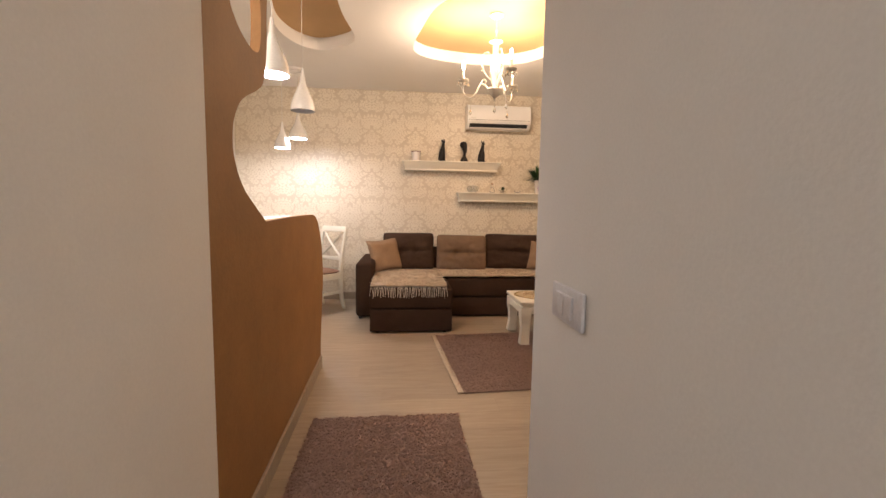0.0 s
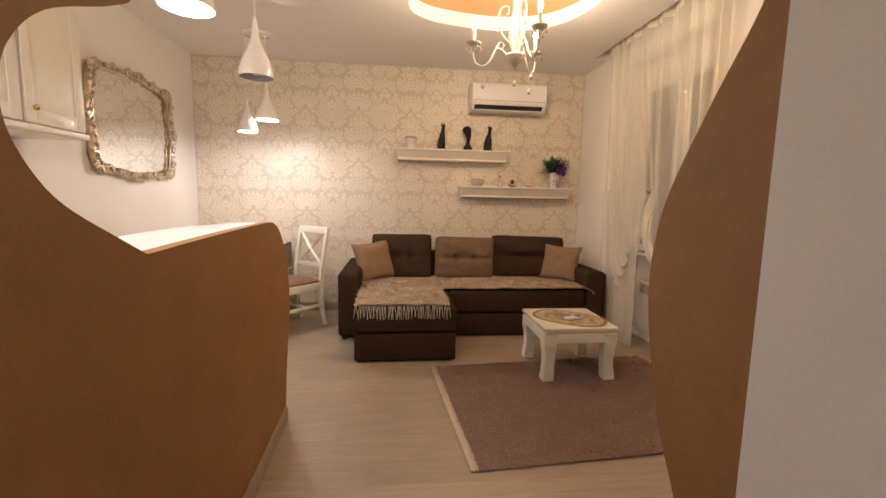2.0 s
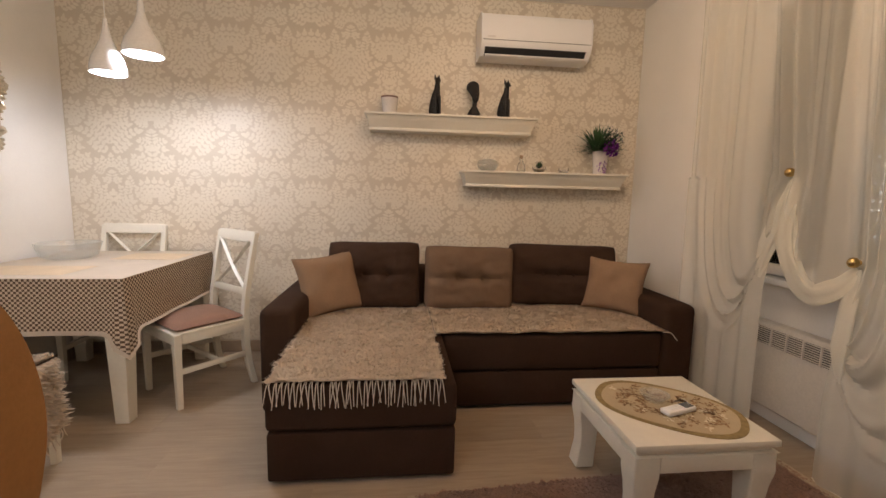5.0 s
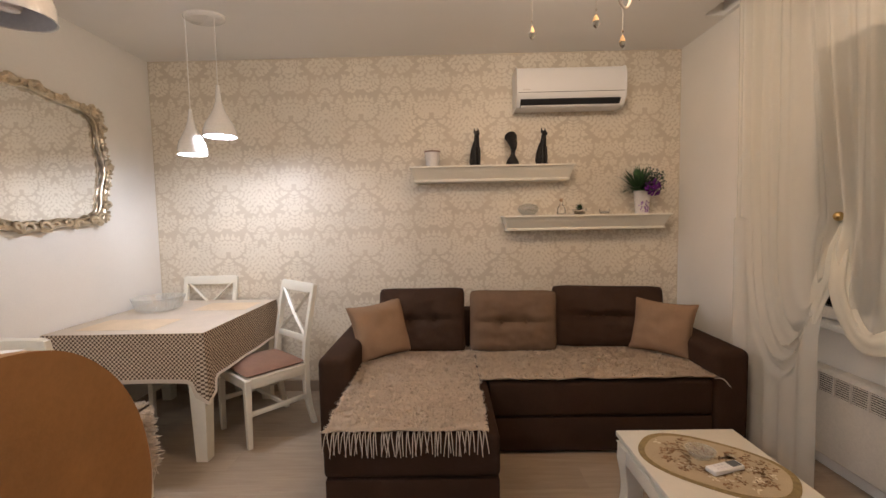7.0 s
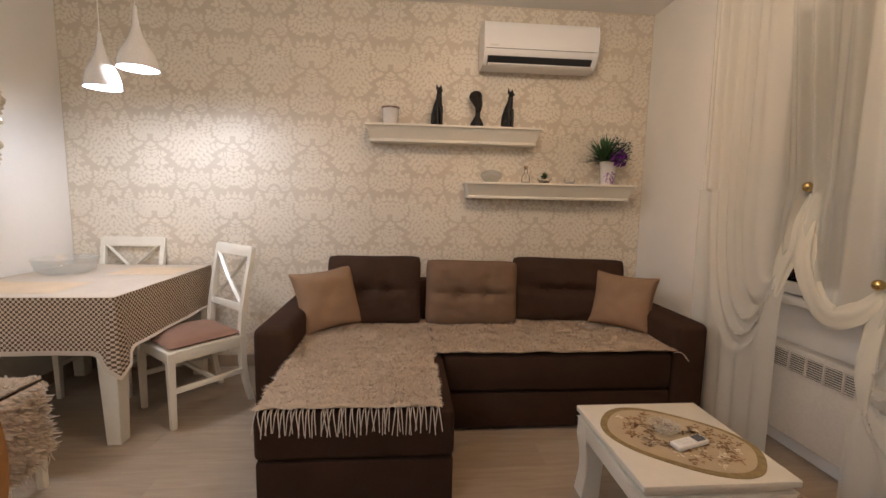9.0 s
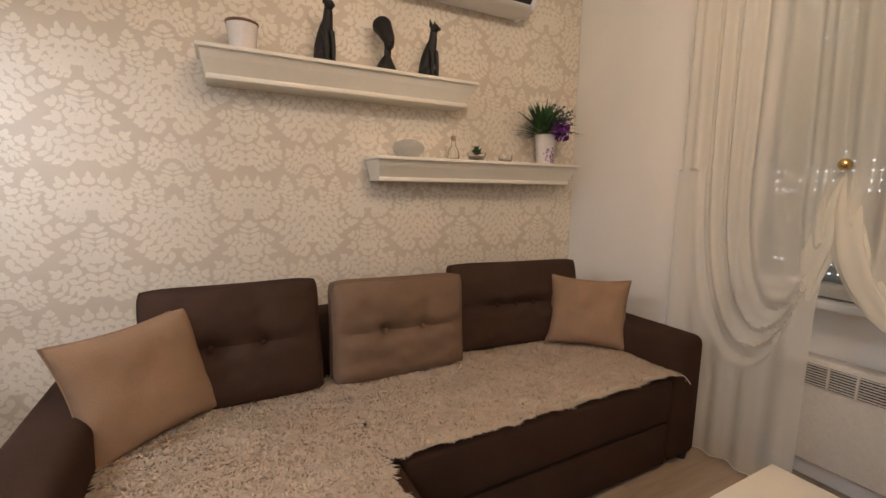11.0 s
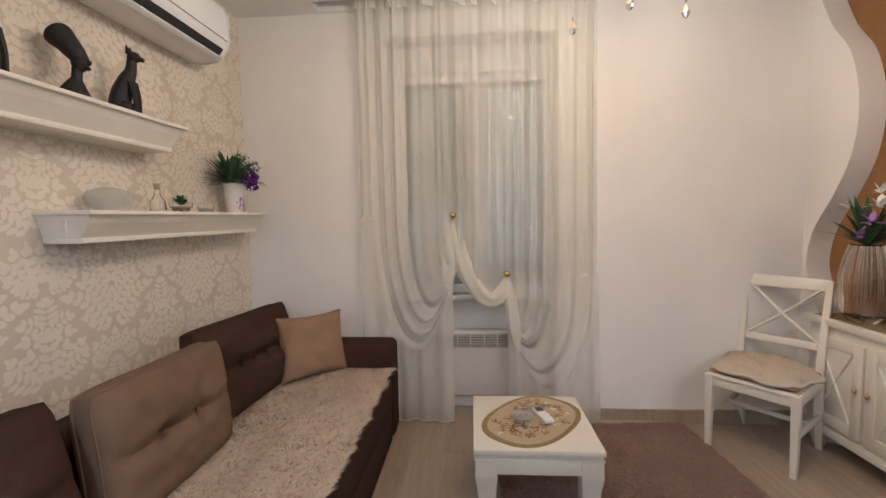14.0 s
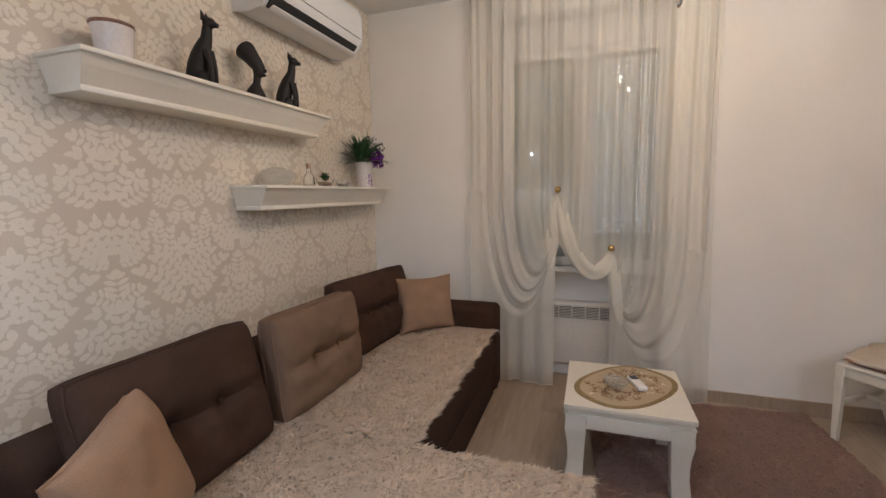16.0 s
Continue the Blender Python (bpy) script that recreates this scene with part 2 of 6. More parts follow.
M_BRASS = surface("brass", (0.62, 0.44, 0.18), 0.25, 1.0, scale=20, vary=0.08, bump=0.05)
M_SILVER = surface("champagne_silver_leaf", (0.62, 0.53, 0.40), 0.32, 0.9, scale=25, vary=0.25, bump=0.35, fine=120, dist=0.002)
M_CHROME = surface("chandelier_white_metal", (0.64, 0.60, 0.54), 0.3, 0.15, scale=20, vary=0.08, bump=0.05)
M_ENAMEL = surface("white_enamel", (0.84, 0.82, 0.79), 0.16, scale=5, vary=0.02, bump=0.0, coat=0.6)
M_GREYIN = surface("shade_inside", (0.62, 0.63, 0.68), 0.6, scale=5, vary=0.02, bump=0.0)
M_GLASS = glass("clear_glass")
M_THIN = glassware("thin_glassware")
M_CRYSTAL = thin_pane("crystal", 2.3)
M_PANE = thin_pane("window_glass")
M_MIRROR = surface("mirror_silvering", (0.86, 0.87, 0.87), 0.015, 1.0, scale=2, vary=0.01, bump=0.0, detail_vary=0.0)
M_SHEER = sheer("sheer_curtain", (0.88, 0.855, 0.775), 0.44)
M_SHEER_D = sheer("gathered_curtain", (0.84, 0.81, 0.72), 0.08)
M_SHEER_M = sheer("bunched_curtain", (0.88, 0.855, 0.775), 0.28)
M_SEAT = surface("brown_seat_velvet", (0.25, 0.135, 0.088), 0.9, scale=8, vary=0.1, bump=0.3, fine=250, sheen=0.08)
M_FUR = islands("fleece_pad", (0.60, 0.515, 0.40), 0.04, 0.9, 0.5)
M_FUR_B = surface("fleece_backing", (0.58, 0.495, 0.38), 1.0, scale=10, vary=0.06, bump=0.8, fine=130, dist=0.004)
M_CHECK = checked("checked_tablecloth", (0.11, 0.070, 0.047), (0.60, 0.50, 0.39), 0.0125)
M_CLOTH_T = surface("tablecloth_top", (0.60, 0.51, 0.41), 0.9, scale=6, vary=0.06, bump=0.3, fine=300)
M_CLOTH_S = surface("tablecloth_stripe", (0.68, 0.53, 0.36), 0.9, scale=6, vary=0.08, bump=0.3, fine=300)
M_DOILY = surface("doily_linen", (0.50, 0.40, 0.26), 0.9, scale=14, vary=0.06, bump=0.5, fine=260)
M_DOILY_E = surface("doily_gold_edge", (0.28, 0.205, 0.09), 0.85, scale=40, vary=0.2, bump=0.6, fine=220)
M_DOILY_F = islands("doily_flowers", (0.27, 0.165, 0.09), 0.35)
M_DOILY_L = surface("doily_lace_flower", (0.74, 0.66, 0.50), 0.9, scale=30, vary=0.1, bump=0.4, fine=220)
M_LEAF = islands("leaf_green", (0.052, 0.105, 0.042), 0.45, 0.5)
M_FERN = islands("leaf_bluegreen", (0.060, 0.095, 0.070), 0.5, 0.5)
M_LILAC = islands("lilac_petals", (0.30, 0.17, 0.38), 0.4, 0.7)
M_PURPLE = islands("purple_petals", (0.19, 0.035, 0.28), 0.4, 0.7)
M_WHITEPET = islands("white_petals", (0.80, 0.78, 0.72), 0.08, 0.7)
M_CERAM = surface("white_ceramic", (0.76, 0.71, 0.68), 0.25, scale=8, vary=0.05, bump=0.05, coat=0.3)
M_RIM = surface("brown_glaze", (0.20, 0.10, 0.07), 0.35, scale=30, vary=0.3, bump=0.1)
M_CORK = surface("cork", (0.50, 0.34, 0.22), 0.9, scale=40, vary=0.2, bump=0.4)
M_COUNTER = surface("white_worktop", (0.83, 0.82, 0.80), 0.3, scale=3, vary=0.01, bump=0.03)
M_PLATE = surface("switch_plastic", (0.74, 0.73, 0.74), 0.35, scale=3, vary=0.02, bump=0.02)
M_SHUTTER = surface("shutter_grey", (0.70, 0.68, 0.66), 0.5, scale=4, vary=0.05, bump=0.05)
# the heater is white; the curtain's shade is put into this colour
M_HEATER_SHADED = surface("shaded_heater_enamel", (0.60, 0.57, 0.52), 0.4, scale=3, vary=0.02, bump=0.02)
M_PVC = surface("white_window_pvc", (0.76, 0.75, 0.73), 0.35, scale=3, vary=0.02, bump=0.02)
M_SLOT = emitter("street_light_through_slots", (0.95, 0.96, 1.0), 3.0)
M_BULB = emitter("candle_bulb_glow", (1.0, 0.78, 0.52), 38.0)
M_LED = emitter("pendant_bulb_glow", (1.0, 0.93, 0.85), 26.0)
M_LCD = surface("remote_screen", (0.12, 0.13, 0.14), 0.2, scale=5, vary=0.05, bump=0.0)
M_BLACKPL = surface("black_plastic", (0.025, 0.025, 0.027), 0.4, scale=5, vary=0.1, bump=0.05)


# ---- mesh helpers ----
def root_of(ob):
    while ob.parent:
        ob = ob.parent
    return ob


def thing(name, at, label, category, group="", kind=""):
    """An Empty at the base of a thing; its parts are given in world coordinates and hang under it."""
    ob = new(name)
    ob.location = at
    ob.empty_display_size = 0.05
    return tagged(ob, label, category, group, kind)


def part(name, bm, material, parent=None, label="", smooth=True, kind=""):
    """Links a bmesh as ONE mesh object under a thing or a part (or on its own)."""
    me = bpy.data.meshes.new(name)
    if parent is not None:
        bm.transform(Matrix.Translation(-root_of(parent).location))
    bm.normal_update()
    bm.to_mesh(me)
    bm.free()
    me.materials.append(material)
    if smooth:
        me.shade_smooth()
        me.set_sharp_from_angle(angle=radians(38))
    ob = new(name, me)
    ob.parent = parent
    return tagged(ob, label, kind=kind)


def quads(verts, faces):
    me = bpy.data.meshes.new("tmp")
    me.from_pydata([tuple(v) for v in verts], [], faces)
    bm = bmesh.new()
    bm.from_mesh(me)
    bpy.data.meshes.remove(me)
    return bm


def box(x0, x1, y0, y1, z0, z1, bevel=0.0, seg=2):
    bm = bmesh.new()
    bmesh.ops.create_cube(bm, size=1.0)
    bm.transform(Matrix.Translation(((x0 + x1) / 2, (y0 + y1) / 2, (z0 + z1) / 2)) @ Matrix.Diagonal((abs(x1 - x0), abs(y1 - y0), abs(z1 - z0), 1)))
    if bevel:
        bmesh.ops.bevel(bm, geom=bm.edges[:], offset=bevel, segments=seg, profile=0.5, affect="EDGES")
    return bm


def merge(*parts):
    """Joins several bmeshes into the first."""
    out = parts[0]
    for p in parts[1:]:
        me = bpy.data.meshes.new("tmp")
        p.to_mesh(me)
        p.free()
        out.from_mesh(me)
        bpy.data.meshes.remove(me)
    return out


def moved(bm, m):
    bm.transform(m)
    return bm


def lathe(profile, at=(0, 0, 0), n=24, squash=(1, 1)):
    """Turns (radius, height) pairs round the upright axis."""
    verts, faces = [], []
    for r, z in profile:
        for k in range(n):
            a = 2 * math.pi * k / n
            verts.append((at[0] + r * math.cos(a) * squash[0], at[1] + r * math.sin(a) * squash[1], at[2] + z))
    for i in range(len(profile) - 1):
        for k in range(n):
            a, b = i * n + k, i * n + (k + 1) % n
            faces.append((a, b, b + n, a + n))
    bm = quads(verts, faces)
    bmesh.ops.remove_doubles(bm, verts=bm.verts[:], dist=1e-5)
    return bm


def smooth_line(points, closed=False, steps=8):
    """A Catmull-Rom line through the points."""
    pts = [Vector(p) for p in points]
    n, out = len(pts), []
    for i in range(n if closed else n - 1):
        p = [pts[(i + k) % n] if closed else pts[min(max(i + k, 0), n - 1)] for k in (-1, 0, 1, 2)]
        for s in range(steps):
            t = s / steps
            out.append(0.5 * (2 * p[1] + (p[2] - p[0]) * t + (2 * p[0] - 5 * p[1] + 4 * p[2] - p[3]) * t * t + (3 * p[1] - p[0] - 3 * p[2] + p[3]) * t ** 3))
    if not closed:
        out.append(pts[-1])
    return out


def tube(points, radius, n=8, flat=None, steps=6, raw=False):
    """A swept rod along a smooth line; radius may be a list of two or more, spread along it; flat: (across, along normal)."""
    line = [Vector(p) for p in points] if raw else smooth_line(points, steps=steps)
    radii = radius if isinstance(radius, (list, tuple)) else [radius, radius]
    verts, faces = [], []
    ref = Vector((0, 0, 1))
    if abs((line[-1] - line[0]).normalized().z) > 0.9:
        ref = Vector((1, 0, 0))
    side = None
    for i, p in enumerate(line):
        t = (line[min(i + 1, len(line) - 1)] - line[max(i - 1, 0)]).normalized()
        side = (t.cross(ref) if side is None else side - t * side.dot(t))
        side = side.normalized() if side.length > 1e-6 else t.orthogonal().normalized()
        up = side.cross(t).normalized()
        f = i / max(len(line) - 1, 1) * (len(radii) - 1)
        j = min(int(f), len(radii) - 2)
        r = radii[j] + (radii[j + 1] - radii[j]) * (f - j)
        fa, fb = flat or (1, 1)
        for k in range(n):
            a = 2 * math.pi * k / n
            verts.append(p + side * (r * fa * math.cos(a)) + up * (r * fb * math.sin(a)))
    for i in range(len(line) - 1):
        for k in range(n):
            a, b = i * n + k, i * n + (k + 1) % n
            faces.append((a, b, b + n, a + n))
    faces.append(tuple(reversed(range(n))))
    faces.append(tuple(range((len(line) - 1) * n, len(line) * n)))
    return quads(verts, faces)


def post(points, halves):
    """A square post through the points, its faces along the axes, with softened edges."""
    verts, faces = [], []
    for (x, y, z), h in zip(points, halves):
        verts += [(x + a * h, y + b * h, z) for a, b in ((-1, -1), (1, -1), (1, 1), (-1, 1))]
    for i in range(len(points) - 1):
        for k in range(4):
            a, b = 4 * i + k, 4 * i + (k + 1) % 4
            faces.append((a, b, b + 4, a + 4))
    faces += [(3, 2, 1, 0), tuple(range(4 * len(points) - 4, 4 * len(points)))]
    bm = quads(verts, faces)
    bmesh.ops.bevel(bm, geom=bm.edges[:], offset=0.003, segments=1, affect="EDGES")
    return bm


def slab(outer, holes, axis, lo, hi):
    """A flat plate with a free outline and holes, given in the plane's two coordinates, between lo and hi along the axis."""
    def place(u, v, d):
        return {"x": (d, u, v), "y": (u, d, v), "z": (u, v, d)}[axis]
    bm = bmesh.new()
    edges, loops = [], []
    for loop in [outer, *holes]:
        vs = [bm.verts.new(place(p[0], p[1], lo)) for p in loop]
        edges += [bm.edges.new((vs[i], vs[(i + 1) % len(vs)])) for i in range(len(vs))]
        loops.append(vs)
    bmesh.ops.triangle_fill(bm, use_beauty=True, edges=edges)
    faces = bm.faces[:]
    twin = {v: bm.verts.new(place(*[c for c, a in zip(v.co, "xyz") if a != axis], hi)) for loop in loops for v in loop}
    for f in faces:
        bm.faces.new([twin[v] for v in reversed(f.verts)])
    for vs in loops:
        for i in range(len(vs)):
            a, b = vs[i], vs[(i + 1) % len(vs)]
            bm.faces.new((a, b, twin[b], twin[a]))
    bmesh.ops.recalc_face_normals(bm, faces=bm.faces[:])
    return bm


def pillow_mesh(w, h, d, n=14, corner=0.10, buttons=(), crease=None, gusset=0.0):
    """A stuffed cushion, standing, in its own coordinates: width along x, height along z, front at -y.
    gusset: the width of the band sewn in round the edge."""
    verts, faces, idx = [], [], {}
    for side in (-1, 1):
        for i in range(n + 1):
            for j in range(n + 1):
                u, v = math.sin((i / n - 0.5) * math.pi) * 0.35 + (2 * i / n - 1) * 0.65, math.sin((j / n - 0.5) * math.pi) * 0.35 + (2 * j / n - 1) * 0.65
                puff = ((1 - min(abs(u), 1) ** 2.6) * (1 - min(abs(v), 1) ** 2.6)) ** 0.42
                pinch = 1 - 0.045 * (1 - v * v) * (abs(u) ** 3) * corner * 10 - (0.045 * abs(u * v) ** 6 if gusset else 0)
                pinch_v = 1 - 0.045 * (1 - u * u) * (abs(v) ** 3) * corner * 10 - (0.055 * abs(u * v) ** 6 if gusset else 0)
                y = side * (gusset / 2 + (d - gusset) / 2 * puff)
                if side < 0:
                    for tu, tv in buttons:
                        y += d * 0.15 * math.exp(-((u - tu) ** 2 / 0.016 + (v - tv) ** 2 / 0.03)) + d * 0.035 * math.exp(-((u - tu) / 0.05) ** 2) * (1 - v * v)
                    if crease is not None:
                        y += d * 0.13 * math.exp(-((v - crease) / 0.12) ** 2) * (1 - u ** 6)
                    y += d * puff * (0.09 * noise.noise(Vector((u * 2.3 + w * 9, v * 2.3, h * 5))) + (0.05 if gusset else 0.015) * noise.noise(Vector((u * 7 + w * 31, v * 5, h * 9))))
                edge = max(abs(u), abs(v)) > 0.999
                key = (i, j, 0 if edge and not gusset else side)
                if key not in idx:
                    idx[key] = len(verts)
                    verts.append((u * w / 2 * pinch, y if gusset or not edge else 0.0, v * h / 2 * pinch_v))
    at = lambda a, b, s: idx[(a, b, 0 if (a in (0, n) or b in (0, n)) and not gusset else s)]
    for side in (-1, 1):
        for i in range(n):
            for j in range(n):
                f = [at(a, b, side) for a, b in ((i, j), (i + 1, j), (i + 1, j + 1), (i, j + 1))]
                faces.append(f if side < 0 else f[::-1])
    if gusset:
        ring = [(i, 0) for i in range(n)] + [(n, j) for j in range(n)] + [(n - i, n) for i in range(n)] + [(0, n - j) for j in range(n)]
        for k in range(len(ring)):
            p, q = ring[k], ring[(k + 1) % len(ring)]
            faces.append((at(*p, -1), at(*p, 1), at(*q, 1), at(*q, -1)))
    return quads(verts, faces)


# ---- the large structure ----
H = 2.70                       # ceiling height
FL = -0.02                     # floor level
WX = 0.02                      # face of the window wall
LX = -4.24                     # face of the mirror wall


def structure(name, bm, material, label, smooth=False):
    return tagged(part(name, bm, material, None, label, smooth), kind="structure")


structure("floor", box(LX - 0.14, 0.34, -7.94, 0.14, FL - 0.10, FL - 0.010), M_SKIRT, "light oak laminate floor")
wall_north = structure("wall_north", box(LX - 0.14, 0.34, 0.0, 0.14, FL, 2.9), M_PAPER, "cream and beige damask wallpapered wall")
structure("wall_west", box(LX - 0.14, LX, -7.8, 0.0, FL, 2.9), M_WHITE, "plain white painted wall")
structure("wall_east", merge(box(WX, 0.34, -0.97, 0.0, FL, 2.9), box(WX, 0.34, -7.8, -2.08, FL, 2.9), box(WX, 0.34, -2.08, -0.97, 2.53, 2.9),
                             box(0.24, 0.34, -2.08, -0.97, FL, 0.80)), M_WHITE, "plain white painted window wall")
structure("wall_south", box(LX - 0.14, 0.34, -7.94, -7.8, FL, 2.9), M_WHITE, "plain white hall end wall")
structure("wall_hall_west", box(-2.78, -2.655, -7.8, -4.434, FL, H), M_WHITE, "plain white hall wall")
structure("wall_hall_east", box(-1.708, -1.55, -7.8, -4.454, FL, H), M_WHITE, "plain white hall wall with a switch")
structure("wall_kitchen", box(LX, -2.78, -5.75, -5.6, FL, H), M_WHITE, "plain white kitchen wall")
structure("wall_passage", box(-1.55, WX, -5.35, -5.2, FL, H), M_WHITE, "plain white passage wall")

edge = smooth_line([(-4.36, 2.7), (-4.33, 2.2), (-4.28, 1.85), (-4.19, 1.63), (-4.09, 1.485), (-3.98, 1.315), (-3.935, 1.19), (-3.925, 1.06), (-3.952, 0.92), (-4.002, 0.77), (-4.085, 0.62), (-4.17, 0.40), (-4.19, 0.2), (-4.18, FL)])
structure("partition_hall", slab([(p[0], p[1]) for p in edge] + [(-4.50, FL), (-4.50, 2.7)], [], "x", -1.50, -1.455), M_OCHRE, "ochre plastered partition with a wavy edge")
structure("partition_south", box(-0.95, WX, -3.87, -3.74, FL, 2.7), M_OCHRE, "ochre plastered partition behind the sideboard")
edge = smooth_line([(0.0, 2.7), (-0.12, 2.43), (-0.26, 2.22), (-0.325, 1.95), (-0.30, 1.68), (-0.19, 1.45), (-0.06, 1.25), (-0.012, 1.05), (-0.06, 0.88), (-0.15, 0.68), (-0.20, 0.4), (-0.20, FL)])
structure("relief_south", slab([(p[0], p[1]) for p in edge] + [(WX, FL), (WX, 2.7)], [], "y", -3.738, -3.60), M_WHITE, "white relief with a wavy edge over ochre plaster")

low = [(-2.44, FL), (-2.40, 0.2), (-2.335, 0.42), (-2.275, 0.62), (-2.29, 0.80), (-2.36, 0.96), (-2.48, 1.08), (-2.62, 1.135), (-2.85, 1.142), (-3.36, 1.138), (-3.79, 1.13)]
up = [(-3.79, 1.13), (-3.90, 1.18), (-4.06, 1.26), (-4.14, 1.345), (-4.16, 1.42), (-4.135, 1.50), (-4.05, 1.58), (-3.87, 1.66), (-3.78, 1.72), (-3.725, 1.86), (-3.71, 2.02), (-3.66, 2.3), (-3.56, 2.7)]
hole = [(-4.16, 1.89), (-4.07, 1.825), (-3.92, 1.80), (-3.83, 1.83), (-3.80, 1.94), (-3.81, 2.06), (-3.86, 2.24), (-4.01, 2.36), (-4.18, 2.24), (-4.22, 2.03)]
BAR = Matrix.Translation((-2.745, -2.3, 0)) @ Matrix.Rotation(radians(1.75), 4, "Z") @ Matrix.Translation((2.745, 2.3, 0))   # the bar stands slightly askew
outline = smooth_line([(*p, 0) for p in low]) + smooth_line([(*p, 0) for p in up])[1:] + [Vector((-4.45, 2.7, 0)), Vector((-4.45, FL, 0))]
structure("partition_bar", moved(slab([(p.x, p.y) for p in outline], [[(p.x, p.y) for p in smooth_line([(*q, 0) for q in hole], True)]], "x", -2.785, -2.745), BAR),
          M_OCHRE, "ochre plastered partition cut in curves above the bar")

# ceiling with two free-form recesses and a curtain slot
rec_a = smooth_line([(-2.03, -1.50, 0), (-1.90, -1.28, 0), (-1.60, -1.165, 0), (-1.25, -1.13, 0), (-0.90, -1.24, 0), (-0.70, -1.55, 0), (-0.68, -1.95, 0), (-0.80, -2.40, 0), (-1.12, -2.72, 0), (-1.52, -2.72, 0), (-1.84, -2.42, 0), (-1.97, -1.95, 0)], True)
rec_b = smooth_line([(-2.56, -1.66, 0), (-2.73, -1.44, 0), (-2.95, -1.35, 0), (-3.12, -1.50, 0), (-3.19, -1.81, 0), (-3.12, -2.22, 0), (-2.98, -2.75, 0), (-2.92, -3.2, 0), (-2.80, -3.42, 0), (-2.64, -3.3, 0), (-2.60, -2.8, 0), (-2.60, -2.2, 0)], True)
slot = [(-0.135, -2.62), (-0.012, -2.62), (-0.012, -0.56), (-0.135, -0.56)]
structure("ceiling", slab([(LX - 0.14, -7.94), (0.34, -7.94), (0.34, 0.14), (LX - 0.14, 0.14)], [[(p.x, p.y) for p in rec_a], [(p.x, p.y) for p in rec_b], slot], "z", H, H + 0.11),
          M_CEIL, "white plasterboard ceiling with free-form recesses")
structure("ceiling_recess", box(LX - 0.14, 0.34, -7.94, 0.14, H + 0.112, H + 0.2), M_RECESS, "ochre painted ceiling inside the recesses")
structure("ceiling_slot", box(-0.15, 0.0, -2.64, -0.54, H + 0.085, H + 0.108), M_CEIL, "white top of the curtain slot")

# skirting boards
structure("baseboard_north", box(LX, WX, -0.014, -0.001, FL, 0.07, 0.003), M_SKIRT, "oak skirting board")
structure("baseboard_east", merge(box(WX - 0.014, WX - 0.001, -3.60, -2.08, FL, 0.075, 0.003), box(WX - 0.014, WX - 0.001, -0.97, -0.015, FL, 0.075, 0.003)), M_SKIRT, "oak skirting board")
structure("baseboard_west", box(LX + 0.001, LX + 0.014, -5.6, -0.015, FL, 0.07, 0.003), M_SKIRT, "oak skirting board")
structure("baseboard_bar", moved(box(-2.744, -2.728, -4.415, -2.455, FL, 0.065, 0.004), BAR), M_SKIRT, "oak skirting board along the bar")
structure("baseboard_hall", merge(box(-2.654, -2.642, -7.8, -4.434, FL, 0.07, 0.003), box(-1.721, -1.709, -7.8, -4.454, FL, 0.07, 0.003)), M_SKIRT, "oak skirting board")


# ---- window, shutter and heater ----
def window():
    w = thing("window_1", (0.2, -1.525, 0.82), "white framed double window behind a sheer curtain", "window", kind="structure")
    for a, b in ((-1.54, -1.02), (-2.07, -1.56)):
        for bits in ((a, a + 0.05, 0.83, 2.33), (b - 0.05, b, 0.83, 2.33), (a + 0.05, b - 0.05, 0.83, 0.89), (a + 0.05, b - 0.05, 2.27, 2.33)):
            part("window_frame", box(0.165, 0.225, *bits, 0.006), M_PVC, w)
        pane = part("pane", box(0.195, 0.201, a + 0.05, b - 0.05, 0.89, 2.27), M_PANE, w, "clear window glass", smooth=False)
        pane.visible_shadow = False
    for a, b in ((-1.02, -0.972), (-1.56, -1.54), (-2.078, -2.07)):
        part("jamb", box(0.16, 0.236, a, b, 0.826, 2.334, 0.002), M_PVC, w)
    part("window_sill", box(0.10, 0.239, -2.075, -0.975, 0.79, 0.825, 0.006), M_PVC, w)
    part("shutter_box", box(0.17, 0.239, -2.075, -0.975, 2.335, 2.525, 0.006), M_PVC, w)
    curtain_ = part("roller_shutter", box(0.262, 0.27, -2.07, -1.02, 0.83, 2.33), M_SHUTTER, w, "grey closed roller shutter", smooth=False)
    for k in range(37):
        z = 0.84 + 0.04 * k
        part("slat", tube([(0.258, -2.07, z + 0.018), (0.258, -1.02, z + 0.018)], 0.019, 6, (0.35, 1.0), raw=True), M_SHUTTER, curtain_)
    verts, faces = [], []
    rng = random.Random(5)
    for k in range(37):
        z = 0.84 + 0.04 * k - 0.003
        for a, b, rows in ((-1.49, -1.07, (2, 3, 11, 12, 13, 14, 27, 28, 29, 30, 31, 32, 33)), (-2.02, -1.61, tuple(range(6, 36)))):
            if k not in rows and rng.random() > 0.12:
                continue
            n_ = 14
            for i in range(n_):
                if rng.random() < ((0.30 if a < -1.6 else 0.6) if k in rows else 0.85):
                    continue
                y = a + (b - a) * (i + 0.5) / n_
                o = len(verts)
                verts += [(0.249, y - 0.0042, z), (0.249, y + 0.0042, z), (0.249, y + 0.0042, z + 0.0055), (0.249, y - 0.0042, z + 0.0055)]
                faces.append((o, o + 1, o + 2, o + 3))
    part("light_slots", quads(verts, faces), M_SLOT, curtain_, "slots with street light shining through", smooth=False, kind="stuff")


